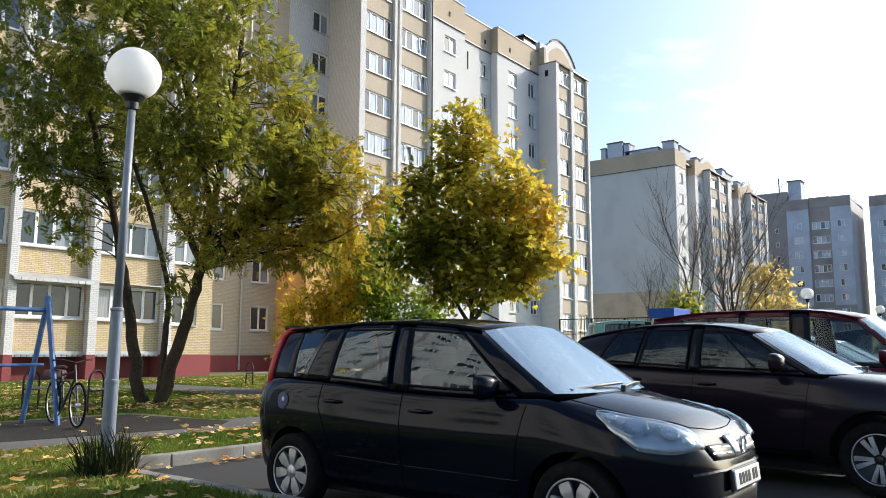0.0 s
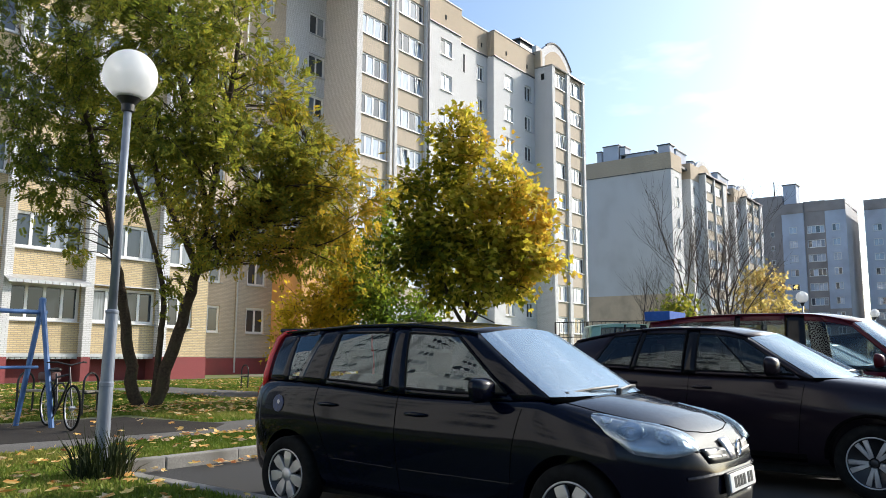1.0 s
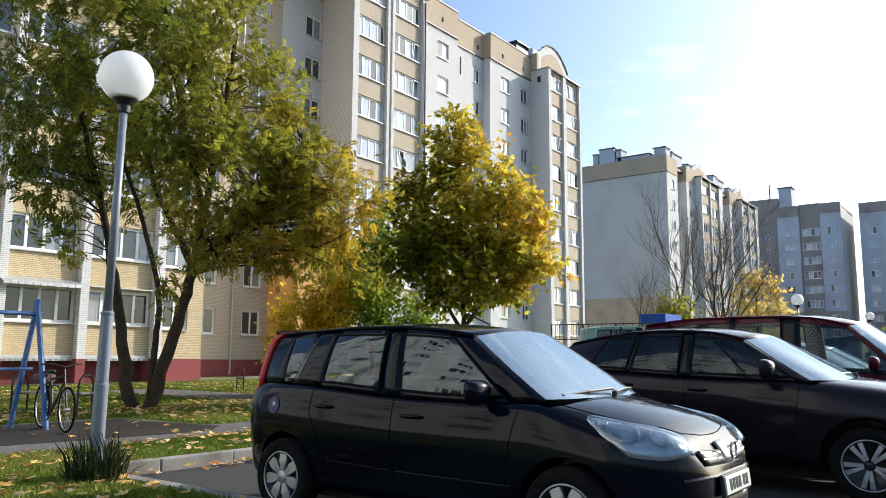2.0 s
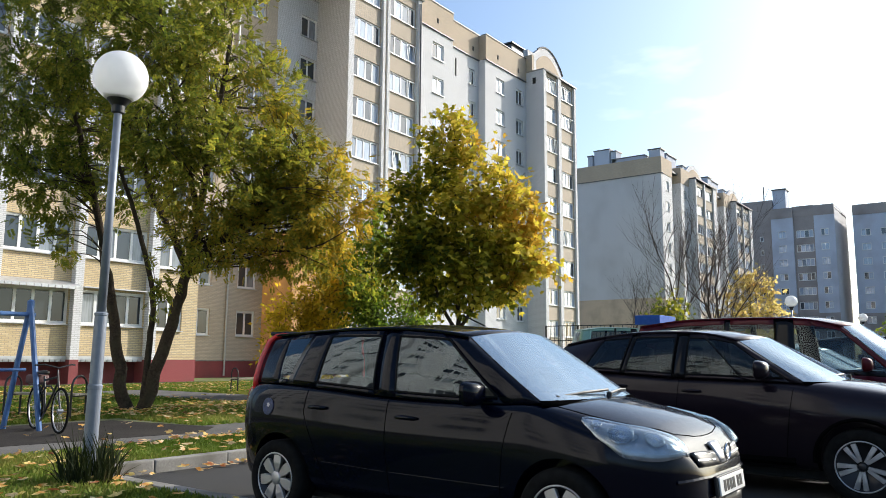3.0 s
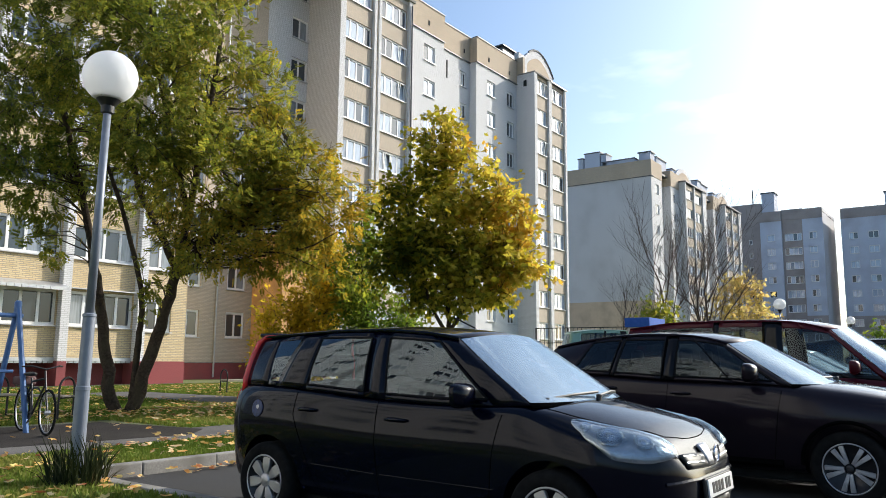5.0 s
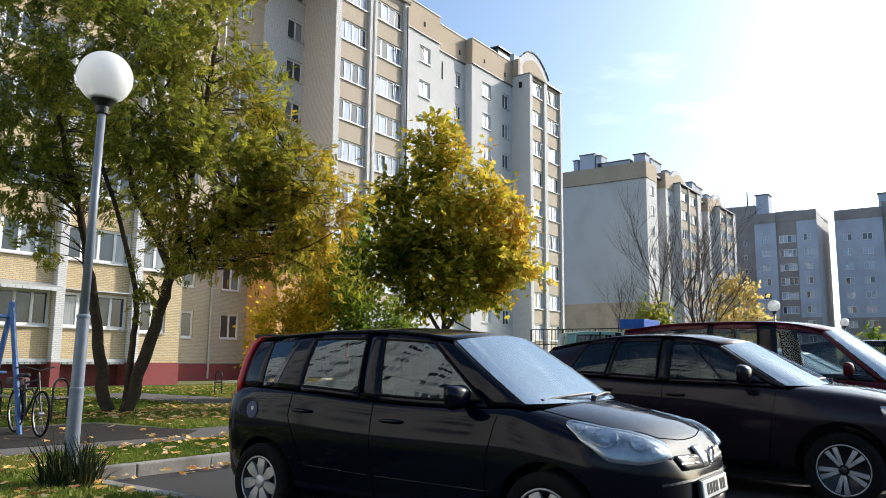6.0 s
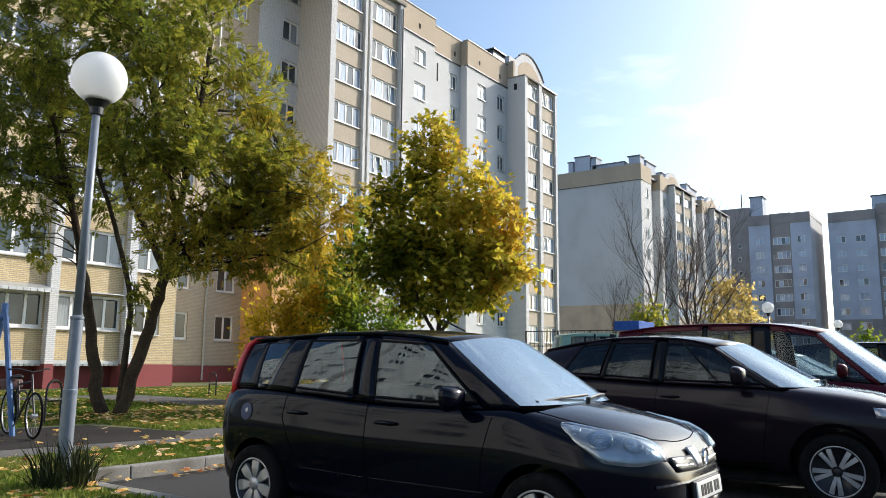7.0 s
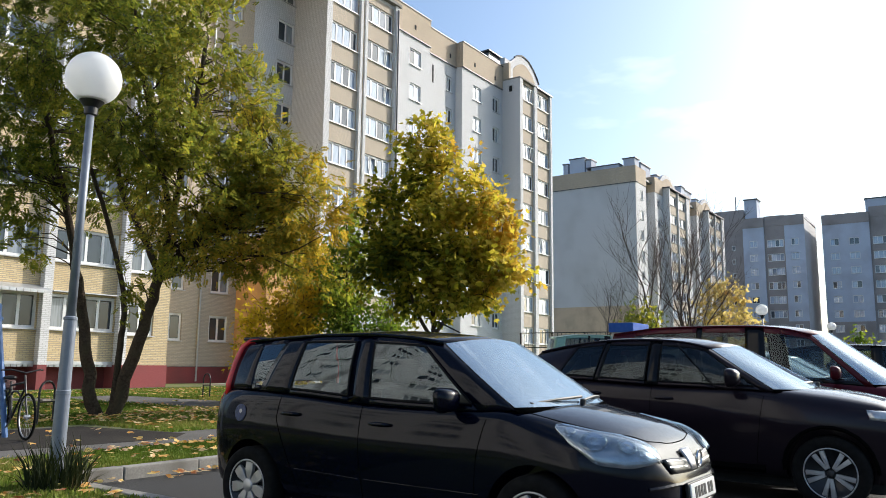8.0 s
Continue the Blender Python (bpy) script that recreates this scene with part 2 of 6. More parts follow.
M_GRAPHITE = paint_mat("graphite_paint", (0.011, 0.0075, 0.011), 0.4, 0.35, 0.3, 0.006)
M_PILLAR = paint_mat("gloss_black_pillar", (0.004, 0.004, 0.005), 0.1, dust_sheen=0.002)
M_GAP = plain("shut_line", (0.003, 0.003, 0.003), 1.0)
M_GAP.node_tree.nodes["Principled BSDF"].inputs["Specular IOR Level"].default_value = 0.0
M_WINE = paint_mat("wine_paint", (0.05, 0.004, 0.008), 0.4, 0.3, 0.2)
M_SILVERBLUE = paint_mat("pale_blue_paint", (0.30, 0.40, 0.46), 0.3, 0.3, 0.3)
M_PALEGREEN = paint_mat("pale_green_paint", (0.20, 0.33, 0.27), 0.3, 0.3, 0.2)
M_BLACKCAR = paint_mat("black_paint", (0.015, 0.015, 0.017), 0.2)

mg, tg, pg = nt("opal_globe")
pg.inputs["Base Color"].default_value = (0.92, 0.92, 0.91, 1)
pg.inputs["Roughness"].default_value = 0.3
glow = node(tg, "ShaderNodeBsdfTranslucent", Color=(0.95, 0.95, 0.95, 1))
opal = node(tg, "ShaderNodeMixShader")
opal.inputs[0].default_value = 0.5
tg.links.new(pg.outputs[0], opal.inputs[1])
tg.links.new(glow.outputs[0], opal.inputs[2])
tg.links.new(opal.outputs[0], tg.nodes["Material Output"].inputs["Surface"])
M_GLOBE = mg
ml, tl_, pl = nt("headlamp_lens")
lens_mix = mixed(tl_, ranged(tl_, noisy(tl_, 14, 3), 0.4, 0.7), (0.55, 0.56, 0.57), (0.30, 0.31, 0.33))
tl_.links.new(lens_mix, pl.inputs["Base Color"])
pl.inputs["Roughness"].default_value, pl.inputs["Metallic"].default_value = 0.22, 0.55
pl.inputs["Coat Weight"].default_value = 1.0
M_LAMP = ml

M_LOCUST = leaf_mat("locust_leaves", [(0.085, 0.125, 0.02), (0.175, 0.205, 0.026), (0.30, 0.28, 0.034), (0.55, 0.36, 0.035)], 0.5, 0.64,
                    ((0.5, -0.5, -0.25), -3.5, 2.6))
# gradient joins autumn turning with light painted on the crown's sunward side
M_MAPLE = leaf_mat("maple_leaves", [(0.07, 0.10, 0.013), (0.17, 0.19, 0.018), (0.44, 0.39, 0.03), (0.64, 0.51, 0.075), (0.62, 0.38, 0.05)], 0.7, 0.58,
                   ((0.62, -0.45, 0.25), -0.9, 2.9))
M_GREENLEAF = leaf_mat("green_leaves", [(0.09, 0.16, 0.02), (0.15, 0.23, 0.025), (0.26, 0.32, 0.03), (0.42, 0.40, 0.04)], 0.6, 0.58)
M_YELLOWLEAF = leaf_mat("yellow_leaves", [(0.46, 0.38, 0.03), (0.60, 0.46, 0.035), (0.70, 0.50, 0.04), (0.70, 0.42, 0.04)], 0.6, 0.7)
M_PALEYELLOW = leaf_mat("pale_yellow_leaves", [(0.50, 0.40, 0.12), (0.62, 0.50, 0.16), (0.70, 0.56, 0.22), (0.66, 0.46, 0.16)], 0.6, 0.6)
M_GRASS = leaf_mat("grass_blades", [(0.07, 0.115, 0.012), (0.11, 0.17, 0.02), (0.155, 0.21, 0.03), (0.25, 0.24, 0.06)], 0.35, 0.4)
# tuft blades coloured dark to paint the shade they stand in
M_TUFT = leaf_mat("shaded_tuft_blades", [(0.014, 0.02, 0.008), (0.022, 0.032, 0.01), (0.035, 0.045, 0.014), (0.09, 0.08, 0.03)], 3.0, 0.15)
M_LITTER = leaf_mat("fallen_leaves", [(0.60, 0.44, 0.10), (0.66, 0.52, 0.20), (0.55, 0.24, 0.05), (0.66, 0.54, 0.32), (0.30, 0.10, 0.035)], 4.0, 0.25)


# ---------------------------------------------------------------- mesh helpers
def thing(name, x, y, z, rz, label, category, group="", kind=""):
    ob = new(name)
    ob.matrix_basis = pose(x, y, z, 0, 0, rz)
    return tagged(ob, label, category, group, kind)


def mesh_of(name, bm, mat, smooth=False):
    me = bpy.data.meshes.new(name)
    bm.normal_update()
    bm.to_mesh(me)
    bm.free()
    me.materials.append(mat)
    if smooth:
        me.polygons.foreach_set("use_smooth", [True] * len(me.polygons))
    return me


def part(name, bm, mat, parent=None, label="", smooth=False):
    me = bm if isinstance(bm, bpy.types.Mesh) else mesh_of(name, bm, mat, smooth)
    ob = new(name, me)
    if parent:
        ob.parent = parent
    return tagged(ob, label)


def raw_mesh(name, verts, faces, mat, smooth=False):
    me = bpy.data.meshes.new(name)
    me.from_pydata(verts, [], faces)
    me.materials.append(mat)
    if smooth:
        me.polygons.foreach_set("use_smooth", [True] * len(me.polygons))
    return me


def box(bm, x0, x1, y0, y1, z0, z1, bevel=0.0):
    r = bmesh.ops.create_cube(bm, size=1.0)
    for v in r["verts"]:
        v.co = Vector((x0 + (v.co.x + 0.5) * (x1 - x0), y0 + (v.co.y + 0.5) * (y1 - y0), z0 + (v.co.z + 0.5) * (z1 - z0)))
    if bevel:
        es = {e for v in r["verts"] for e in v.link_edges}
        bmesh.ops.bevel(bm, geom=list(es), offset=bevel, segments=2, affect="EDGES", profile=0.5)
    return bm


def boxed(*a, bevel=0.0):
    return box(bmesh.new(), *a, bevel=bevel)


def tube(bm, pts, radii, sides=8, cap=True):
    """A tapered tube along points."""
    pts = [Vector(p) for p in pts]
    if not hasattr(radii, "__len__"):
        radii = [radii] * len(pts)
    rings, ref = [], None
    for i, p in enumerate(pts):
        d = (pts[min(i + 1, len(pts) - 1)] - pts[max(i - 1, 0)])
        d = d.normalized() if d.length > 1e-9 else Vector((0, 0, 1))
        if ref is None:
            ref = d.orthogonal().normalized()
        u = (ref - d * ref.dot(d))
        u = u.normalized() if u.length > 1e-6 else d.orthogonal().normalized()
        ref = u
        v = d.cross(u)
        rings.append([bm.verts.new(p + radii[i] * (math.cos(a) * u + math.sin(a) * v))
                      for a in (2 * math.pi * k / sides for k in range(sides))])
    for a, b in zip(rings, rings[1:]):
        for k in range(sides):
            bm.faces.new((a[k], a[(k + 1) % sides], b[(k + 1) % sides], b[k]))
    if cap:
        bm.faces.new(rings[0][::-1])
        bm.faces.new(rings[-1])
    return bm


def tubed(pts, radii, sides=8):
    return tube(bmesh.new(), pts, radii, sides)


def lathe(bm, profile, axis="z", sides=32, centre=(0, 0, 0), caps=True):
    """Turns (radius, height) pairs round an axis."""
    c = Vector(centre)
    rings = []
    for r, h in profile:
        ring = []
        for k in range(sides):
            a = 2 * math.pi * k / sides
            x, y = r * math.cos(a), r * math.sin(a)
            ring.append(bm.verts.new(c + Vector({"z": (x, y, h), "x": (h, x, y), "y": (x, h, y)}[axis])))
        rings.append(ring)
    for a, b in zip(rings, rings[1:]):
        for k in range(sides):
            bm.faces.new((a[k], a[(k + 1) % sides], b[(k + 1) % sides], b[k]))
    if caps:
        bm.faces.new(rings[0][::-1])
        bm.faces.new(rings[-1])
    return bm


def lathed(profile, axis="z", sides=32, centre=(0, 0, 0), caps=True):
    return lathe(bmesh.new(), profile, axis, sides, centre, caps)


def ring(bm, c, r, tube_r, axis, n=36, sides=6):
    u, v = {"x": ((0, 1, 0), (0, 0, 1)), "y": ((1, 0, 0), (0, 0, 1))}[axis]
    u, v, c = Vector(u), Vector(v), Vector(c)
    rows = []
    for i in range(n):
        a = 2 * math.pi * i / n
        d = math.cos(a) * u + math.sin(a) * v
        w = u.cross(v)
        rows.append([bm.verts.new(c + d * (r + tube_r * math.cos(b)) + w * tube_r * math.sin(b)) for b in (2 * math.pi * k / sides for k in range(sides))])
    for i in range(n):
        a, b = rows[i], rows[(i + 1) % n]
        for k in range(sides):
            bm.faces.new((a[k], b[k], b[(k + 1) % sides], a[(k + 1) % sides]))
    return bm


# ---------------------------------------------------------------- ground
def sheet(name, outline, z, mat, label, category):
    """A flat polygon of ground."""
    bm = bmesh.new()
    f = bm.faces.new([bm.verts.new((x, y, z)) for x, y in outline])
    if f.normal.z < 0:
        f.normal_flip()
    bmesh.ops.triangulate(bm, faces=bm.faces[:])
    ob = part(name, bm, mat)
    return tagged(ob, label, category, kind="structure")


sheet("ground", [(-900, -900), (1600, -900), (1600, 1300), (-900, 1300)], -0.012, M_ASPHALT,
      "dark worn asphalt ground of the car park", "ground")
LAWN_Z = 0.10


def slab(name, outline, z0, z1, mat, label, category):
    bm = bmesh.new()
    lo = [bm.verts.new((x, y, z0)) for x, y in outline]
    hi = [bm.verts.new((x, y, z1)) for x, y in outline]
    bm.faces.new(hi)
    for i in range(len(lo)):
        j = (i + 1) % len(lo)
        bm.faces.new((lo[i], lo[j], hi[j], hi[i]))
    bmesh.ops.recalc_face_normals(bm, faces=bm.faces[:])
    bmesh.ops.triangulate(bm, faces=[f for f in bm.faces if len(f.verts) > 4])
    return tagged(part(name, bm, mat), label, category, kind="structure")


slab("lawn_near", [(-30, 3.2), (4.24, 3.2), (4.24, 7.98), (34, 7.98), (34, 10.05), (-30, 10.05)], -0.01, LAWN_Z, M_SOIL,
     "autumn grass strip strewn with fallen leaves", "lawn")
slab("lawn_far", [(-40, 10.05), (140, 10.05), (140, 60), (-40, 60)], -0.01, LAWN_Z - 0.004, M_SOIL,
     "lawn in front of the apartment house", "lawn")
slab("footpath", [(-30, 9.62), (5.2, 9.62), (8.6, 9.72), (60, 10.05), (60, 11.25), (8.4, 11.25), (7.6, 13.6), (-30, 14.2)], 0.0, LAWN_Z + 0.006, M_PATH,
     "grey asphalt footpath between strips of grass", "footpath")
# added dark sheet: paints a shadow across the path
slab("path_shade", [(-30, 11.0), (4.6, 10.66), (6.1, 10.46), (7.7, 10.32), (8.35, 10.9), (8.0, 13.4), (4.0, 13.7), (-30, 13.9)], 0.0, LAWN_Z + 0.011, M_PATH_SHADE,
     "shade laid as a dark patch over the footpath under the carpet-beating frame", "asphalt pad")
slab("crossing_path", [(13.2, 11.25), (15.9, 11.25), (15.9, 24.5), (13.2, 24.5)], 0.0, LAWN_Z + 0.005, M_PATH,
     "grey asphalt footpath across the lawn", "footpath")
slab("house_pavement", [(-10, 29.4), (34.5, 29.4), (34.5, 30.3), (-10, 30.3)], 0.0, LAWN_Z + 0.03, M_PATH,
     "concrete apron along the foot of the house", "pavement")

kerb = thing("kerb", 0, 0, 0, 0, "weathered grey concrete kerb round the parking bay", "kerb", kind="structure")
kerb_mesh = mesh_of("kerb_stone", boxed(0.004, 0.996, -0.075, 0.075, -0.05, 0.13, bevel=0.014), M_KERB)
for i in range(30):
    k = part("kerb_stone", kerb_mesh, None, kerb)
    k.matrix_basis = pose(4.22 + i, 7.90 + random.uniform(-0.006, 0.006), random.uniform(-0.006, 0.004), 0, 0, random.uniform(-0.4, 0.4))
for i in range(5):
    k = part("kerb_stone", kerb_mesh, None, kerb)
    k.matrix_basis = pose(4.30, 2.95 + i * 0.98, random.uniform(-0.006, 0.004), 0, 0, 90)


# ---------------------------------------------------------------- houses
def wall_mesh(name, x0, x1, z0, z1, y, thick, holes, mat):
    """An upright wall along x with openings that go right through it."""
    xs = sorted({x0, x1, *[h[0] for h in holes], *[h[1] for h in holes]})
    zs = sorted({z0, z1, *[h[2] for h in holes], *[h[3] for h in holes]})

    def hole(i, k):
        cx, cz = (xs[i] + xs[i + 1]) / 2, (zs[k] + zs[k + 1]) / 2
        return any(h[0] < cx < h[1] and h[2] < cz < h[3] for h in holes)
    verts, index, faces = [], {}, []

    def v(i, k, d):
        key = (i, k, d)
        if key not in index:
            index[key] = len(verts)
            verts.append((xs[i], y + d * thick, zs[k]))
        return index[key]
    nx, nz = len(xs) - 1, len(zs) - 1
    for i in range(nx):
        for k in range(nz):
            if hole(i, k):
                continue
            faces.append((v(i, k, 0), v(i + 1, k, 0), v(i + 1, k + 1, 0), v(i, k + 1, 0)))
            faces.append((v(i, k, 1), v(i, k + 1, 1), v(i + 1, k + 1, 1), v(i + 1, k, 1)))
            if i == 0 or hole(i - 1, k):
                faces.append((v(i, k, 0), v(i, k + 1, 0), v(i, k + 1, 1), v(i, k, 1)))
            if i == nx - 1 or hole(i + 1, k):
                faces.append((v(i + 1, k, 0), v(i + 1, k, 1), v(i + 1, k + 1, 1), v(i + 1, k + 1, 0)))
            if k == 0 or hole(i, k - 1):
                faces.append((v(i, k, 0), v(i, k, 1), v(i + 1, k, 1), v(i + 1, k, 0)))
            if k == nz - 1 or hole(i, k + 1):
                faces.append((v(i, k + 1, 0), v(i + 1, k + 1, 0), v(i + 1, k + 1, 1), v(i, k + 1, 1)))
    return raw_mesh(name, verts, faces, mat)


WINDOW_KINDS = {}


def window(house, x, y, z, w, h, lights, pane, tilt=-1):
    """A white window of so many lights, set in its opening; its lower left corner at x, z. tilt: the light that stands ajar."""
    key = (round(w, 3), round(h, 3), lights, pane.name)
    if key not in WINDOW_KINDS:
        f = 0.12
        step = w / lights
        cut = [f / 2] + [i * step for i in range(1, lights)] + [w - f / 2]
        fm = wall_mesh("window_frame", 0, w, 0, h, 0, 0.07, [(a + f / 2, b - f / 2, f, h - f) for a, b in zip(cut, cut[1:])], M_FRAME)
        pm = mesh_of("pane", boxed(0, step - 0.05, 0, 0.012, 0, h - 2 * f + 0.02), pane)
        sm = mesh_of("sill", boxed(-0.04, w + 0.04, -0.20, 0.0, -0.045, -0.005), M_SILL)
        sash = wall_mesh("sash", 0, step, 0, h - 2 * f + 0.02, 0, 0.05, [(0.06, step - 0.06, 0.06, h - 2 * f - 0.04)], M_FRAME)
        WINDOW_KINDS[key] = (fm, pm, sm, sash)
    fm, pm, sm, hm = WINDOW_KINDS[key]
    win = part("window", fm, None, house)
    win.matrix_basis = pose(x, y, z)
    step = w / lights
    for i in range(lights):
        p = part("pane", pm, None, win)
        p.matrix_basis = pose(i * step + 0.025, 0.03, 0.06, -7 if i == tilt else 0)
        if i == tilt:
            s = part("sash", hm, None, win)
            s.matrix_basis = pose(i * step, -0.03, 0.07, 7)
    part("sill", sm, None, win)
    return win


rnd = random.Random(7)


def facade(house, segs, pitch=2.8):
    """A front made of stretches: x0, x1, y, z0, z1, wall material, window columns (x0, x1, first sill, height, lights, storeys, pane)."""
    last = None
    for s in segs:
        x0, x1, y, z0, z1, mat, cols = s
        holes = []
        for c in cols:
            for k in range(c[5]):
                zs = c[2] + pitch * k
                if zs + c[3] < z1 - 0.05:
                    holes.append((c[0], c[1], zs, zs + c[3]))
                    ajar = rnd.choice((-1, -1, -1, -1, -1, -1, 1, c[4] - 1)) if c[4] > 2 else -1
                    window(house, c[0], y + 0.09, zs, c[1] - c[0], c[3], c[4], c[6], ajar)
        part("wall", wall_mesh("wall", x0, x1, z0, z1, y, 0.30, holes, mat), None, house)
        if last and abs(last[2] - y) > 0.05:
            deep, near = max(last[2], y), min(last[2], y)
            xa = x0 if y < last[2] else x0 - 0.25
            top = max(z1, last[4]) if y < last[2] else last[4]
            part("wall", boxed(xa, xa + 0.25, near + 0.30, deep + 0.35, min(z0, last[3]), top - 0.02), M_WHITE if mat is not M_ATTIC else M_ATTIC, house)
        last = s


# the long nine-storey house
house = thing("apartment_building", 0, 0, 0, 0, "long nine-storey white and yellow brick house with glazed loggias", "building")
S0 = 2.52                      # height of the first row of loggia sills
W9 = 9


def loggia(house, x0, x1, y, z_base, storeys, wall, lights=4, pane=None, first=S0, pitch=2.8):
    """One stack of glazed loggias: brick parapet and window, storey over storey."""
    facade_cols = [(x0 + 0.04, x1 - 0.04, first, 1.45, lights, storeys, pane or M_PANE)]
    facade(house, [(x0, x1, y, z_base, first + pitch * storeys - 0.75, wall, facade_cols)], pitch)


def pier(house, x0, x1, y0, y1, z0, z1, mat=None):
    part("pier", boxed(x0, x1, y0, y1, z0, z1), mat or M_WHITE, house)


# left wing: loggias between white piers over a red plinth
LW = 30.8
TOP_L = 27.2
for x0, x1 in ((9.9, 12.99), (13.30, 16.18), (16.54, 19.58)):
    loggia(house, x0, x1, LW, 1.18, 9, M_YELLOW, pane=M_PANE_DARK)
    part("plinth", boxed(x0, x1, LW + 0.5, LW + 0.8, 0, 1.18), M_DARKRED, house)
    part("loggia_floor", boxed(x0, x1, LW, LW + 0.8, 1.02, 1.175), M_KERB, house)
    part("roof_edge", boxed(x0, x1, LW, LW + 0.3, 26.97, TOP_L), M_ATTIC, house)
for x0, x1 in ((9.55, 9.9), (12.99, 13.30), (16.18, 16.54), (19.58, 20.0)):
    pier(house, x0, x1, LW - 0.32, LW + 0.8, 1.1, TOP_L)
    part("plinth", boxed(x0 - 0.01, x1 + 0.01, LW - 0.34, LW + 0.8, 0, 1.1), M_PLINTH, house)
part("wall", boxed(6, 9.55, LW + 0.2, LW + 0.5, 0, TOP_L), M_WHITE, house)
facade(house, [(20.0, 22.3, LW, 1.1, TOP_L, M_YELLOW, [(20.12, 21.5, 2.42, 1.45, 2, 9, M_PANE_DARK)])])
part("plinth", boxed(20.0, 22.32, LW - 0.05, LW + 0.3, 0, 1.1), M_PLINTH, house)
part("wall", boxed(22.0, 22.3, LW + 0.3, 36.0, 0, TOP_L), M_YELLOW, house)
for x0, x1 in ((9.9, 12.99), (13.30, 16.18), (16.54, 19.58)):
    part("drip_edge", boxed(x0, x1, LW - 0.09, LW, 1.10, 1.20), M_SILL, house)
for x0, x1 in ((9.9, 12.99), (13.30, 16.18), (16.54, 19.58)):
    va = part("valance", boxed(x0, x1, LW - 0.055, LW - 0.015, 1.19, 1.24), M_SILL, house, "scalloped pale sheet-metal valance under the loggia")
    count = int((x1 - x0) / 0.22)
    tooth = mesh_of("scallop", boxed(0.02, (x1 - x0) / count - 0.02, LW - 0.05, LW - 0.02, 1.02, 1.19), M_SILL)
    for i in range(count):
        part("scallop", tooth, None, va).matrix_basis = pose(x0 + (x1 - x0) * i / count, 0, 0)
aw = bmesh.new()
for i in range(12):
    x = 13.05 + i * 0.275
    box(aw, x, x + 0.25, LW - 0.62, LW - 0.58, 3.92, 4.02)
box(aw, 13.0, 16.3, LW - 0.6, LW, 4.02, 4.05)
for v in aw.verts:
    v.co.z += 0.35 * (v.co.y - LW + 0.6)
part("awning", aw, M_SILL, house, "pale sheet-metal awning with a scalloped edge")
part("awning", boxed(16.6, 19.5, LW - 0.30, LW, 4.05, 4.09), M_SILL, house, "narrow sheet-metal rain hood")
# recessed stretch
RC = 36.0
facade(house, [(22.3, 31.0, RC, 1.0, TOP_L, M_BUFF, [(26.08, 26.92, 2.42, 1.5, 1, 9, M_PANE_DARK), (28.75, 30.1, 2.42, 1.5, 2, 9, M_PANE_DARK)]),
               (31.0, 34.7, RC, 1.0, TOP_L, M_WHITE, [(33.0, 34.45, 2.6, 1.45, 2, 9, M_PANE_DARK)])])
part("plinth", boxed(22.3, 30.6, RC - 0.06, RC + 0.2, 0, 1.0), M_PLINTH, house)
part("plinth_cap", boxed(22.3, 30.6, RC - 0.10, RC + 0.2, 1.0, 1.06), M_KERB, house)
part("downpipe", tubed([(28.0, RC - 0.08, 0.2), (28.0, RC - 0.08, 26.9)], 0.055), M_SILL, house)
# low entrance block, orange
part("entrance_block", boxed(30.62, 34.66, 33.4, RC, 0.9, 8.6), M_ORANGE, house, "orange rendered entrance block")
part("plinth", boxed(30.58, 34.66, 33.36, RC, 0, 0.9), M_PLINTH, house)
# first loggia bay
BY = 33.3
BAY_SILL, BAY_PITCH = 3.09, 2.745
for x0, x1 in ((35.0, 37.85), (38.6, 41.68)):
    loggia(house, x0, x1, BY, 0.9, 9, M_BUFF, first=BAY_SILL, pitch=BAY_PITCH)
    part("roof_edge", boxed(x0, x1, BY, BY + 0.3, 27.04, 27.3), M_WHITE, house)
for x0, x1 in ((34.48, 35.0), (37.85, 38.10), (38.34, 38.6), (41.68, 42.10)):
    pier(house, x0, x1, BY - 0.22, BY + 0.8, 0, 27.3)
pier(house, 38.10, 38.34, BY - 0.10, BY + 0.8, 0, 27.3, M_ATTIC)
part("downpipe", tubed([(41.9, BY - 0.30, 0.2), (41.9, BY - 0.30, 27.0)], 0.06), M_ROOFMETAL, house)
part("wall", boxed(34.48, 34.8, BY + 0.8, RC, 0, 27.6), M_WHITE, house)
part("roof_slab", boxed(34.3, 42.25, BY - 0.35, RC, 27.3, 27.5), M_KERB, house)
# wall, shallow recess, wall
AT = 26.05


def stretch(x0, x1, y, cols, top=28.2):
    facade(house, [(x0, x1, y, 0.9, AT, M_WHITE, cols)], BAY_PITCH)
    part("attic", boxed(x0, x1, y - 0.06, y + 0.3, AT, top), M_ATTIC, house)
    part("cornice", boxed(x0, x1, y - 0.12, y + 0.3, AT - 0.07, AT), M_ROOFMETAL, house)
    part("coping", boxed(x0, x1, y - 0.12, y + 0.4, top, top + 0.07), M_ROOFMETAL, house)
    part("plinth", boxed(x0, x1, y - 0.04, y + 0.3, 0, 0.9), M_PLINTH, house)


RY = 34.28
stretch(42.10, 46.75, 33.6, [(44.15, 45.55, 1.84, 1.32, 2, 9, M_PANE)])
stretch(46.75, 51.4, RY, [(49.95, 50.9, 1.70, 1.32, 2, 9, M_PANE_DARK)])
stretch(51.4, 58.05, 33.6, [(53.08, 54.4, 1.69, 1.32, 2, 9, M_PANE), (56.36, 57.5, 1.60, 1.40, 2, 9, M_PANE_DARK)])
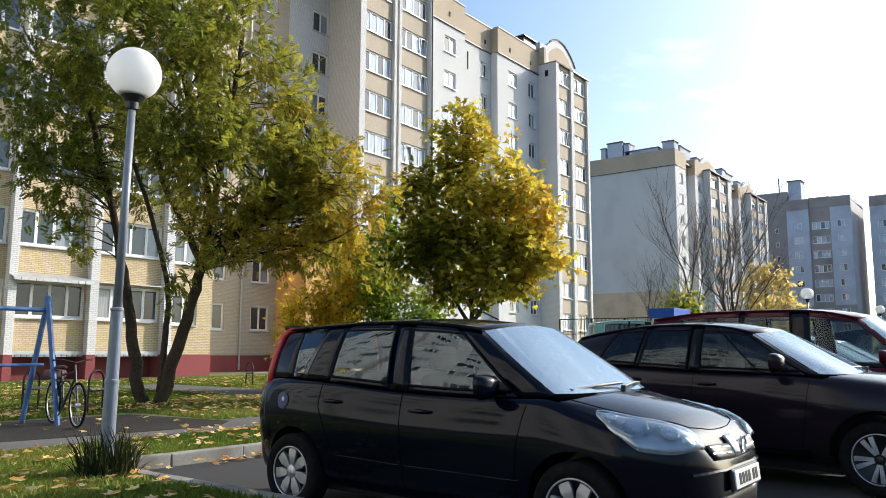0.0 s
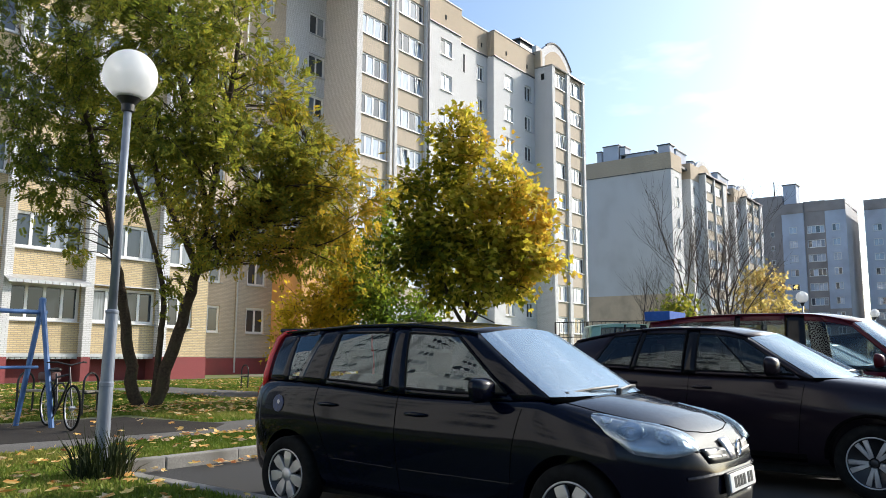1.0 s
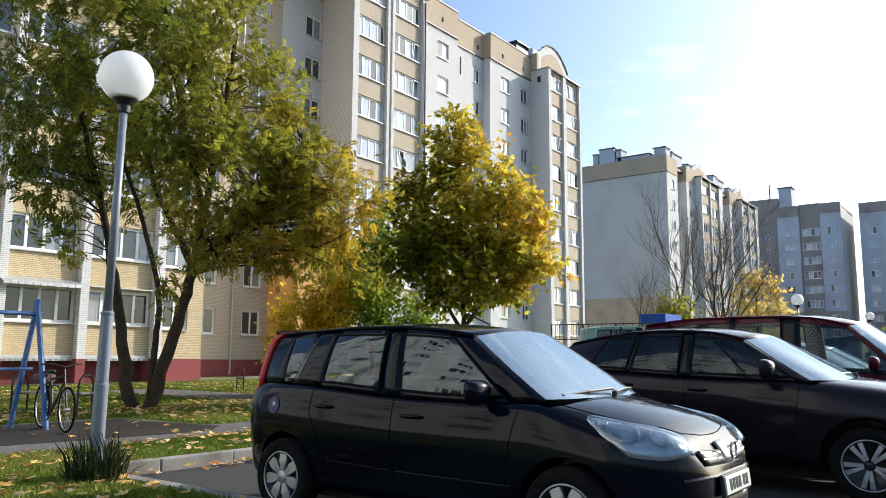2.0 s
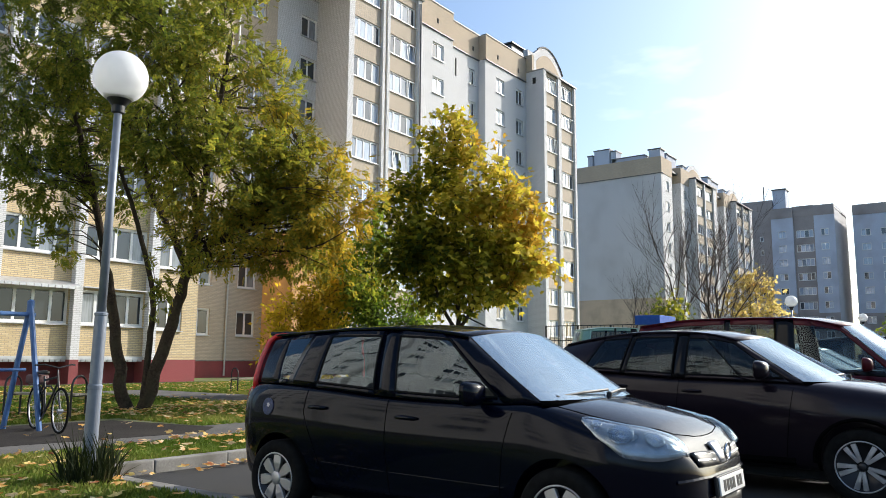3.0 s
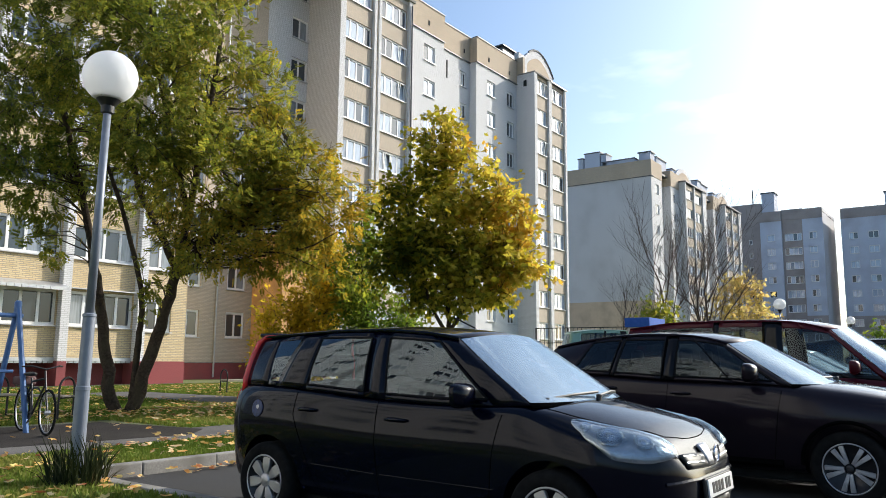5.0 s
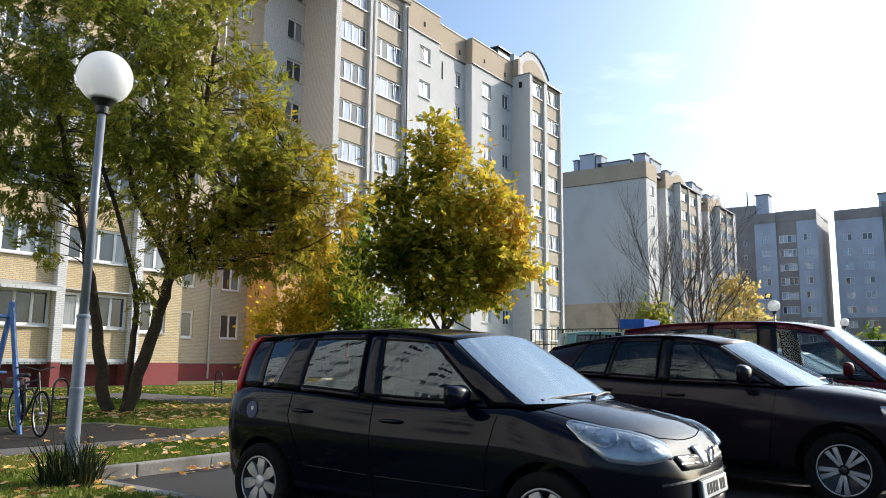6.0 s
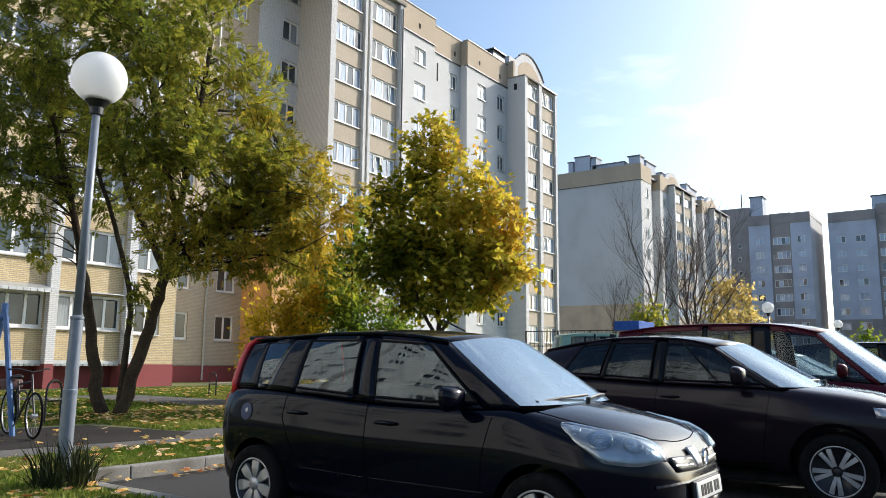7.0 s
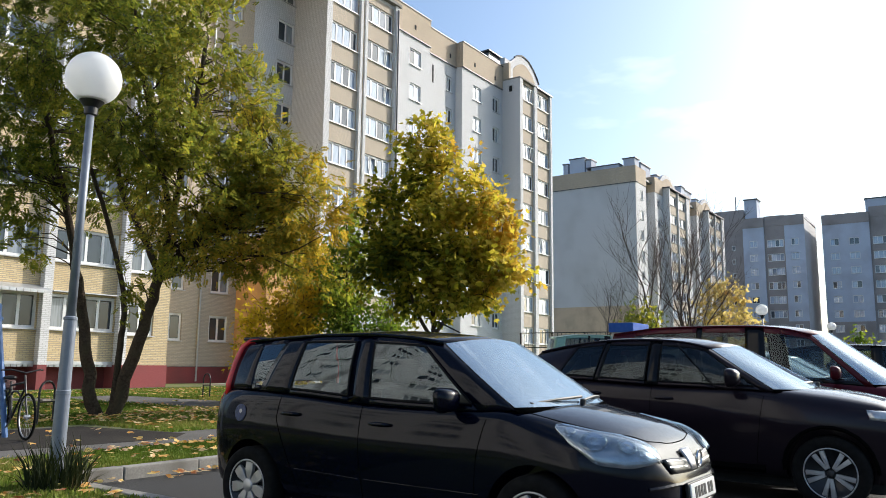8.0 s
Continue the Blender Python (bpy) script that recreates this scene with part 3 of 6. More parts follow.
part("wall", boxed(46.5, 46.75, 33.9, RY + 0.1, 0, AT), M_WHITE, house)
part("attic", boxed(46.5, 46.75, 33.9, RY + 0.1, AT, 28.2), M_ATTIC, house)
part("wall", boxed(51.4, 51.65, 33.9, RY + 0.1, 0, AT), M_WHITE, house)
part("attic", boxed(51.38, 51.65, 33.9, RY + 0.1, AT, 28.2), M_ATTIC, house)
part("vent_slit", boxed(48.0, 48.18, RY - 0.02, RY + 0.05, 23.7, 25.2), M_UNDER, house)
for vx, vz, vy in ((44.6, 26.7, 33.50), (50.4, 26.6, RY - 0.10), (53.2, 26.6, 33.50), (56.6, 26.5, 33.50)):
    part("vent", boxed(vx, vx + 0.16, vy, vy + 0.1, vz, vz + 0.36), M_UNDER, house)
# end bay, standing well forward
EY = 31.95
for x0, x1 in ((58.55, 60.80), (61.35, 64.0)):
    loggia(house, x0, x1, EY, 0.9, 9, M_BUFF, first=BAY_SILL + 0.05, pitch=BAY_PITCH)
for x0, x1 in ((58.05, 58.55), (60.80, 61.35), (64.0, 64.35)):
    pier(house, x0, x1, EY - 0.2, EY + 0.7, 0, 26.85)
part("wall", boxed(58.05, 58.35, EY + 0.7, 33.6, 0, 26.85), M_WHITE, house)
part("attic", boxed(58.03, 58.35, 32.9, 35.2, 26.85, 28.5), M_ATTIC, house)
part("wall", boxed(64.05, 64.35, EY + 0.7, 46, 0, 26.85), M_WHITE, house)
part("roof_slab", boxed(58.02, 61.1, EY - 0.24, 33.44, 26.85, 26.97), M_KERB, house)
part("roof_slab", boxed(61.1, 64.45, EY - 0.26, 33.44, 26.85, 27.0), M_ROOFMETAL, house)
part("roof_parapet", boxed(61.3, 64.35, EY + 0.5, EY + 0.8, 27.0, 27.6), M_WHITE, house)


def arch(x0, x1, y0, y1, z0, z1, rise, n=20):
    """A wall with a rounded top."""
    bm = bmesh.new()
    pts = [(x0, z0), (x1, z0), (x1, z1)] + [(x1 - (x1 - x0) * i / n, z1 + rise * math.sin(math.pi * i / n) ** 0.8) for i in range(1, n)] + [(x0, z1)]
    a = [bm.verts.new((x, y0, z)) for x, z in pts]
    b = [bm.verts.new((x, y1, z)) for x, z in pts]
    bm.faces.new(a)
    bm.faces.new(b[::-1])
    for i in range(len(a)):
        j = (i + 1) % len(a)
        bm.faces.new((a[j], a[i], b[i], b[j]))
    return bm


part("gable", arch(58.9, 64.9, 33.45, 33.8, 26.6, 28.6, 1.75), M_WHITE, house)
part("gable_panel", arch(59.5, 64.3, 33.41, 33.47, 26.9, 28.2, 1.45), M_ATTIC, house)
part("gable_shoulder", boxed(58.05, 59.6, 33.35, 33.8, 26.9, 29.1), M_WHITE, house)
part("gable_coping", tubed([(64.95 - 6.1 * i / 20, 33.45, 28.65 + 1.8 * max(0, math.sin(math.pi * i / 20)) ** 0.8) for i in range(17)], 0.10, 6), M_ROOFMETAL, house)
part("vent", boxed(58.0, 58.1, 32.55, 32.85, 25.7, 26.25), M_UNDER, house)
# back, ends, roof and the roof's boxes
part("back_wall", boxed(6, 64.1, 46, 46.3, 0, 27.9), M_WHITE, house)
part("end_wall", boxed(5.7, 6, 31, 46.3, 0, 27.2), M_WHITE, house)
part("roof", boxed(6, 34.4, 31.2, 46, 26.6, 26.9), M_ROOFMETAL, house)
part("roof", boxed(34.5, 64.05, 35.2, 46, 26.9, 27.2), M_ROOFMETAL, house)
for x0, x1, y0, z1 in ((57.3, 60.4, 34.6, 29.7), (53.6, 56.2, 35.6, 28.9), (60, 63, 37, 29.4)):
    part("roof_box", boxed(x0, x1, y0, y0 + 2.5, 27.2, z1, bevel=0.03), M_ROOFMETAL, house)
    part("roof_cap", boxed(x0 - 0.2, x1 + 0.2, y0 - 0.2, y0 + 2.7, z1, z1 + 0.12), M_ROOFMETAL, house)


# the second house down the street
def second_house():
    h = thing("apartment_building", 0, 0, 0, 0, "pale nine-storey house with blank grey end wall and tan attic", "building")
    part("end_wall", boxed(98, 98.4, 36.0, 52, 9.3, 26.0), M_GREY, h)
    part("end_wall_base", boxed(97.96, 98.4, 36.0, 52, 0, 9.3), M_BEIGE, h)
    for k in range(6):
        part("panel_joint", boxed(97.985, 98.0, 36.05, 51.95, 11.6 + 2.75 * k, 11.63 + 2.75 * k), M_GREY, h)
    part("attic", boxed(97.9, 98.4, 35.9, 52, 26.06, 28.3), M_ATTIC, h)
    part("cornice", boxed(97.85, 98.5, 35.8, 52, 26.0, 26.06), M_ROOFMETAL, h)
    z = 0.9
    for seg in range(2):
        b = 98.4 + seg * 20.3
        facade(h, [(b, b + 3.6, 36.0, z, AT, M_WHITE, [(b + 1.2, b + 2.4, 1.5, 1.3, 2, 9, M_PANE_DARK)]),
                   (b + 3.6, b + 7.2, 37.2, z, AT, M_WHITE, [(b + 4.6, b + 5.6, 1.5, 1.3, 2, 9, M_PANE_DARK)]),
                   (b + 7.2, b + 10.6, 36.0, z, AT, M_WHITE, [(b + 8.3, b + 9.5, 1.5, 1.3, 2, 9, M_PANE_DARK)])])
        for x0 in (b + 3.34, b + 7.2):
            part("attic", boxed(x0, x0 + 0.26, 36.4, 37.14, AT, 28.3), M_ATTIC, h)
        for x0, x1, y in ((b, b + 3.6, 36.0), (b + 3.6, b + 7.2, 37.2), (b + 7.2, b + 10.6, 36.0)):
            part("attic", boxed(x0, x1, y - 0.06, y + 0.4, AT, 28.3), M_ATTIC, h)
        for x0, x1 in ((b + 11.0, b + 14.6), (b + 15.0, b + 18.8)):
            facade(h, [(x0, x1, 35.2, z, 27.0, M_BUFF, [(x0 + 0.05, x1 - 0.05, S0, 1.45, 4, 9, M_PANE)])])
        for x0, x1 in ((b + 10.6, b + 11.0), (b + 14.6, b + 15.0), (b + 18.8, b + 20.3)):
            part("pier", boxed(x0, x1, 35.0, 36.4, 0, 27.2), M_WHITE, h)
        part("wall", boxed(b + 10.62, b + 10.9, 36.4, 37.5, 0, 26.0), M_WHITE, h)
        part("gable", arch(b + 11.2, b + 18.9, 36.6, 37.0, 26, 28.5, 1.7), M_WHITE, h)
        part("gable_panel", arch(b + 12.0, b + 18.1, 36.55, 36.62, 26.4, 28.2, 1.35), M_ATTIC, h)
        part("roof_slab", boxed(b + 10.5, b + 20.3, 34.85, 36.58, 27.2, 27.4), M_ROOFMETAL, h)
        part("attic", boxed(b + 10.6, b + 10.98, 36.42, 37.5, 26.0, 28.3), M_ATTIC, h)
        for x0, x1, y0, z1 in ((b + 0.6, b + 2.2, 36.4, 29.6), (b + 7.4, b + 11.4, 38, 30.6), (b + 14, b + 15.6, 38, 30.2)):
            part("roof_box", boxed(x0, x1, y0, y0 + 1.6, 27.5, z1), M_BLUEGREY, h)
            part("roof_cap", boxed(x0 - 0.15, x1 + 0.15, y0 - 0.15, y0 + 1.75, z1, z1 + 0.14), M_ROOFMETAL, h)
    for y0, y1, z1 in ((43.6, 45.9, 30.5), (46.2, 46.9, 29.9), (42.6, 43.4, 30.1), (38.5, 43.2, 28.9)):
        part("roof_box", boxed(98.6, 100.4, y0, y1, 27.5, z1), M_BLUEGREY, h)
        part("roof_cap", boxed(98.5, 100.5, y0 - 0.1, y1 + 0.1, z1, z1 + 0.15), M_ROOFMETAL, h)
    part("roof", boxed(98, 139, 36.4, 52, 27.2, 27.5), M_ROOFMETAL, h)
    part("end_wall", boxed(139, 139.4, 36.4, 52, 0, 28.3), M_GREY, h)
    part("back_wall", boxed(98, 139, 52, 52.3, 0, 28.3), M_GREY, h)


second_house()


def cross_house(x, y_left, segs, top, label, depth=14.0):
    """A house across the end of the street. Its front runs along local x, which points to -y of the place."""
    h = thing("apartment_building", x, y_left, 0, -90, label, "building", "far houses")
    end = max(s[1] for s in segs)
    for x0, x1, y, zt, cols, wall in segs:
        facade(h, [(x0, x1, y, 0, 10.2, M_BROWNPANEL, [(a, b, s, hh, n, 3, p) for a, b, s, hh, n, k, p in cols]),
                   (x0, x1, y - 0.005, 10.2, zt - 2.0, wall, [(a, b, s + 8.4, hh, n, k - 3, p) for a, b, s, hh, n, k, p in cols])])
        part("attic", boxed(x0, x1, y - 0.1, y + 0.3, zt - 2.0, zt), M_BROWNPANEL, h)
        part("roof", boxed(x0, x1, y + 0.3, depth, zt - 0.9, zt - 0.6), M_ROOFMETAL, h)
        part("side_wall", boxed(x0, x0 + 0.3, y + 0.3, depth, 0, zt - 0.02), M_BROWNPANEL if wall is M_BROWNPANEL else M_GREY, h)
        part("side_wall", boxed(x1 - 0.3, x1, y + 0.3, depth, 0, zt - 0.02), M_GREY, h)
    part("back_wall", boxed(0, end, depth, depth + 0.3, 0, top), M_GREY, h)
    return h


def loggia_col(a, b):
    return (a, b, S0, 1.5, 4, 9, M_PANE)


def single(a, b):
    return (a, b, S0 + 0.1, 1.4, 2, 9, M_PANE)


far_a = cross_house(160, 43.5, [(0, 6.8, 1.5, 33.2, [(4.2, 4.9, S0, 1.0, 1, 9, M_PANE_DARK)], M_BROWNPANEL),
                                (6.8, 10.8, 0, 31.0, [single(8.0, 9.5)], M_BLUEGREY),
                                (10.8, 14.6, 0.5, 31.2, [loggia_col(11.2, 14.3)], M_BROWNPANEL),
                                (14.6, 18.2, 0, 31.0, [single(15.7, 17.1)], M_BLUEGREY)], 29.0,
                    "distant blue-grey apartment tower with brown base and attic")
part("roof_box", boxed(6.9, 9.3, 2, 5, 30.4, 35.2), M_BLUEGREY, far_a)
part("roof_cap", boxed(6.7, 9.5, 1.8, 5.2, 35.2, 35.4), M_ROOFMETAL, far_a)
part("aerial", tubed([(5.0, 3, 32), (5.0, 3, 36.4)], 0.12, 6), M_ROOFMETAL, far_a)
far_b = cross_house(165, 22.9, [(0, 8.2, 0, 31.2, [single(1.3, 2.9), single(4.6, 6.4)], M_BLUEGREY),
                                (8.2, 12.2, 0.5, 32.2, [loggia_col(8.6, 11.9)], M_BROWNPANEL),
                                (12.2, 20.0, 0, 31.2, [single(13.5, 15.1), single(16.8, 18.4)], M_BLUEGREY)], 30.5,
                    "distant blue-grey apartment tower with pale loggias")
part("roof_box", boxed(7.6, 12.4, 2, 6, 30.4, 34.0), M_BLUEGREY, far_b)
part("roof_cap", boxed(7.4, 12.6, 1.8, 6.2, 34.0, 34.2), M_ROOFMETAL, far_b)


# houses on the near side of the yard, seen mirrored in the car windows
def mirrored_house(x, y, rz, length, floors, label):
    h = thing("apartment_building", x, y, 0, rz, label, "building", "houses across the yard")
    cols = []
    n = int(length // 4.4)
    for i in range(n):
        cols.append((i * 4.4 + 1.2, i * 4.4 + 3.2, S0, 1.4, 3, floors, M_PANE_DARK))
    facade(h, [(0, length, 0, 0, 2.8 * floors + 2.0, M_WHITE, cols)])
    part("side_wall", boxed(0, 0.3, 0.3, 12, 0, 2.8 * floors + 2), M_WHITE, h)
    part("side_wall", boxed(length - 0.3, length, 0.3, 12, 0, 2.8 * floors + 2), M_WHITE, h)
    part("roof", boxed(0, length, 0.3, 12, 2.8 * floors + 1.0, 2.8 * floors + 1.3), M_ROOFMETAL, h)


mirrored_house(-14, 5, 90, 17.6, 9, "white brick apartment house across the yard")
mirrored_house(-16, 25.5, 90, 36, 9, "white brick apartment house behind the yard")
# ---------------------------------------------------------------- trees
def fast_mesh(name, verts, faces, mat):
    """A mesh from arrays of corners and equal-sided faces."""
    me = bpy.data.meshes.new(name)
    n, k = faces.shape
    me.vertices.add(len(verts))
    me.vertices.foreach_set("co", verts.astype(np.float32).ravel())
    me.loops.add(n * k)
    me.loops.foreach_set("vertex_index", faces.astype(np.int32).ravel())
    me.polygons.add(n)
    me.polygons.foreach_set("loop_start", np.arange(0, n * k, k, dtype=np.int32))
    me.polygons.foreach_set("loop_total", np.full(n, k, dtype=np.int32))
    me.update(calc_edges=True)
    me.materials.append(mat)
    return me


def compound_leaf(pairs=4):
    """A feathery leaf: leaflets in pairs along a stalk of length 1."""
    v, f = [], []

    def leaflet(bx, by, dx, dy, wide):
        n = len(v)
        px, py = -dy * wide, dx * wide
        v.extend([(bx, by, 0), (bx + dx * 0.5 + px, by + dy * 0.5 + py, 0.02), (bx + dx, by + dy, -0.03), (bx + dx * 0.5 - px, by + dy * 0.5 - py, 0.02)])
        f.append((n, n + 1, n + 2, n + 3))
    for i in range(pairs):
        y = 0.2 + 0.7 * i / pairs
        for s in (-1, 1):
            leaflet(0, y, s * 0.34, 0.12, 0.33)
    leaflet(0, 0.85, 0, 0.34, 0.33)
    return np.array(v), np.array(f)


def lobed_leaf():
    """A broad five-pointed leaf of length 1, slightly cupped."""
    v = [(0, 0, 0), (-0.45, 0.12, 0.08), (-0.52, 0.55, 0.02), (-0.18, 0.5, 0), (0, 1, -0.06), (0.18, 0.5, 0), (0.52, 0.55, 0.02), (0.45, 0.12, 0.08)]
    f = [(0, 3, 2, 1), (0, 5, 4, 3), (0, 7, 6, 5)]
    return np.array(v, float), np.array(f)


def small_leaf():
    v = [(0, 0, 0), (-0.28, 0.45, 0.05), (0, 1, -0.05), (0.28, 0.45, 0.05)]
    return np.array(v, float), np.array([(0, 3, 2, 1)])


def scatter(name, rng, at, outward, size, template, mat, droop=0.4, spread=0.9, level=0.9):
    """One leaf of the template at each place, its tip pointing roughly outward and down."""
    tv, tf = template
    n = len(at)
    d = outward + rng.normal(0, spread, (n, 3))
    d[:, 2] -= droop
    d /= np.linalg.norm(d, axis=1, keepdims=True) + 1e-9
    r = rng.normal(0, 1, (n, 3))
    r[:, 2] += level
    x = np.cross(d, r)
    x /= np.linalg.norm(x, axis=1, keepdims=True) + 1e-9
    z = np.cross(x, d)
    s = size * rng.uniform(0.65, 1.25, (n, 1, 1))
    v = at[:, None, :] + s * (tv[None, :, 0:1] * x[:, None, :] + tv[None, :, 1:2] * d[:, None, :] + tv[None, :, 2:3] * z[:, None, :])
    f = (tf[None] + (np.arange(n) * len(tv))[:, None, None]).reshape(-1, tf.shape[1])
    return fast_mesh(name, v.reshape(-1, 3), f, mat)


def curve_points(pts, n=5):
    """Extra points along a polyline, eased at the bends."""
    pts = [Vector(p) for p in pts]
    out = []
    for i in range(len(pts) - 1):
        a, b, c, d = pts[max(i - 1, 0)], pts[i], pts[i + 1], pts[min(i + 2, len(pts) - 1)]
        for k in range(n):
            t = k / n
            out.append(0.5 * (2 * b + (c - a) * t + (2 * a - 5 * b + 4 * c - d) * t * t + (3 * b - a - 3 * c + d) * t ** 3))
    out.append(pts[-1])
    return out


def tree(name, x, y, z, trunks, blobs, clusters, per, leaf_size, template, mat, label, seed, category="tree",
         bark=None, sag=0.4, puff=0.34, shell=0.55, group="", spread=0.9, level=0.9):
    """trunks: polylines with a foot and a tip radius; blobs: the masses of the crown, centre and radius."""
    rng = np.random.default_rng(seed)
    t = thing(name, x, y, z, 0, label, category, group)
    bm = bmesh.new()
    nodes = []
    for pts, r0, r1 in trunks:
        path = curve_points(pts, 6)
        n = len(path)
        rad = [r0 + (r1 - r0) * (i / (n - 1)) ** 0.85 for i in range(n)]
        path = [p + Vector(rng.normal(0, 0.15 * r, 3)) if 0 < i < n - 1 else p for i, (p, r) in enumerate(zip(path, rad))]
        tube(bm, path, rad, 9)
        nodes += [(p, r) for p, r in zip(path, rad)][n // 4:]
    centres, outs = [], []
    total = sum(b[3] ** 2 for b in blobs)
    for bx, by, bz, br in blobs:
        k = max(2, round(clusters * br * br / total))
        for _ in range(k):
            d = rng.normal(0, 1, 3)
            d /= np.linalg.norm(d)
            rr = br * (shell + (1 - shell) * rng.random()) if rng.random() < 0.75 else br * rng.random()
            centres.append(np.array((bx, by, bz)) + d * rr)
            outs.append(d)
    at, out = [], []
    for c, d in zip(centres, outs):
        cv = Vector(c)
        best = min(nodes, key=lambda q: (q[0] - cv).length + (2.0 if q[0].z > cv.z - 0.1 else 0))
        a = best[0]
        mid = (a + cv) / 2 + Vector((0, 0, 0.12 * (cv - a).length)) + Vector(rng.normal(0, 0.11 * (cv - a).length, 3))
        path = curve_points([a, mid, cv], 3)
        r0 = min(best[1] * 0.6, 0.008 + 0.008 * (cv - a).length)
        tube(bm, path, [r0 + (0.005 - r0) * i / (len(path) - 1) for i in range(len(path))], 5, cap=False)
        if len(nodes) < 900:
            nodes += [(p, 0.012) for p in path[3:]]
        for _ in range(3):
            tip = cv + Vector(rng.normal(0, puff, 3)) + Vector(d * 0.2)
            tube(bm, [cv, (cv + tip) / 2 + Vector((0, 0, 0.03)), tip], [0.006, 0.005, 0.003], 4, cap=False)
            m = max(1, per // 3)
            s = rng.random((m, 1))
            p = np.array(cv)[None] * (1 - s) + np.array(tip)[None] * s + rng.normal(0, puff * 0.42, (m, 3))
            at.append(p)
            out.append(np.repeat(d[None], m, 0))
    part("trunk", bm, bark or M_BARK, t, smooth=True)
    if per:
        part("crown", scatter("crown", rng, np.concatenate(at), np.concatenate(out), leaf_size, template, mat, sag, spread, level), None, t)
    return t


LOCUST_TRUNKS = [
    ([(-0.10, 0.11, -0.1), (-0.39, 0.16, 1.5), (-0.64, 0.20, 2.9), (-1.0, 0.3, 4.5), (-1.5, 0.6, 6.6)], 0.15, 0.05),
    ([(0.11, -0.16, -0.1), (0.30, -0.82, 1.9), (0.37, -1.17, 3.1), (0.38, -1.44, 4.2), (0.40, -1.8, 5.8), (0.45, -2.2, 8.2)], 0.155, 0.04),
    ([(0.37, -1.17, 3.1), (0.0, -0.88, 4.0), (-0.4, -0.6, 5.1), (-0.7, -0.5, 7.0)], 0.09, 0.04),
    ([(0.37, -1.17, 3.1), (0.82, -1.96, 4.0), (1.1, -2.5, 5.0), (1.6, -3.3, 5.7)], 0.08, 0.03),
    ([(0.10, -0.2, -0.1), (0.05, -0.41, 1.54), (0.0, -0.54, 2.4), (-0.38, -0.39, 4.0), (-0.8, -0.1, 5.4)], 0.08, 0.04),
    ([(0.38, -1.44, 4.2), (0.0, -1.27, 5.8), (-0.37, -1.14, 7.4), (-0.64, -1.0, 9.2)], 0.07, 0.03)]
LOCUST_CROWN = [(-2.4, 2.0, 8.6, 1.55), (-1.9, -0.9, 7.9, 1.6), (0.4, -0.4, 8.7, 1.7), (0.1, -2.6, 7.9, 0.95), (-2.7, 0.6, 6.2, 1.35),
                (-0.8, 1.3, 6.3, 1.4), (-0.8, -2.0, 6.2, 1.6), (1.2, -1.9, 6.7, 1.25), (-1.9, 0.6, 4.8, 0.95), (0.1, 0.4, 5.2, 1.1),
                (0.0, -2.75, 4.9, 1.3), (1.45, -3.15, 5.7, 0.9), (1.25, -4.2, 4.4, 0.8), (1.4, -2.75, 4.0, 0.95), (0.0, -2.5, 3.7, 0.85),
                (-1.9, 0.1, 3.5, 0.45), (-0.6, -1.5, 2.7, 0.3), (2.2, -2.8, 3.6, 0.6), (1.7, -4.5, 4.3, 0.5), (-1.2, 0.3, 10.2, 1.5), (0.3, -1.3, 10.0, 1.2),
                (1.2, -3.0, 5.1, 0.9), (1.5, -3.6, 4.0, 0.8), (1.9, -3.9, 3.6, 0.6), (1.0, -3.2, 3.9, 0.7), (1.4, -3.9, 4.9, 0.6)]
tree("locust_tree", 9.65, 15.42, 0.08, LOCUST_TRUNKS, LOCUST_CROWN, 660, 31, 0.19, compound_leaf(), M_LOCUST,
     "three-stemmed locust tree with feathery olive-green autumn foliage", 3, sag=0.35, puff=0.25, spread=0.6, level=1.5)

MAPLE_CROWN = [(0, 0, 4.0, 1.35), (-0.35, 0.75, 3.6, 1.0), (0.55, -0.9, 3.7, 1.05), (-0.6, 0.9, 4.8, 0.95), (0.7, -1.0, 4.9, 1.0),
               (0.0, 0.1, 5.6, 1.15), (0.3, -0.5, 5.9, 0.8), (-0.2, 0.3, 6.6, 0.6), (0, -0.1, 7.2, 0.4), (-0.1, 0.05, 7.6, 0.3), (-0.75, 1.25, 5.6, 0.4),
               (0.9, -1.3, 4.1, 0.7), (0.1, -0.1, 3.2, 0.8), (0.65, -1.0, 3.1, 0.6), (-0.7, 1.1, 4.1, 0.6), (1.1, -1.55, 3.8, 0.6), (-0.95, 1.35, 3.7, 0.5), (1.0, -1.35, 5.1, 0.5)]
MAPLE_TRUNKS = [([(0, 0, -0.1), (0.02, -0.02, 1.2), (0.0, 0.0, 2.2), (-0.05, 0.05, 4.0), (-0.1, 0.1, 6.9)], 0.11, 0.02),
                ([(0.0, 0.0, 1.9), (0.3, -0.4, 2.8), (0.5, -0.7, 4.2), (0.5, -0.8, 5.6)], 0.06, 0.015),
                ([(0.0, 0.0, 1.8), (-0.3, 0.4, 2.7), (-0.5, 0.7, 4.0), (-0.6, 0.9, 5.4)], 0.06, 0.015)]
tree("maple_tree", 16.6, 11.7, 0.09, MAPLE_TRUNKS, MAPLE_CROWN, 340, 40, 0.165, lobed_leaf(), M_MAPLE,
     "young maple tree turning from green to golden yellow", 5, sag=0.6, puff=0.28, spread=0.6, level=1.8)
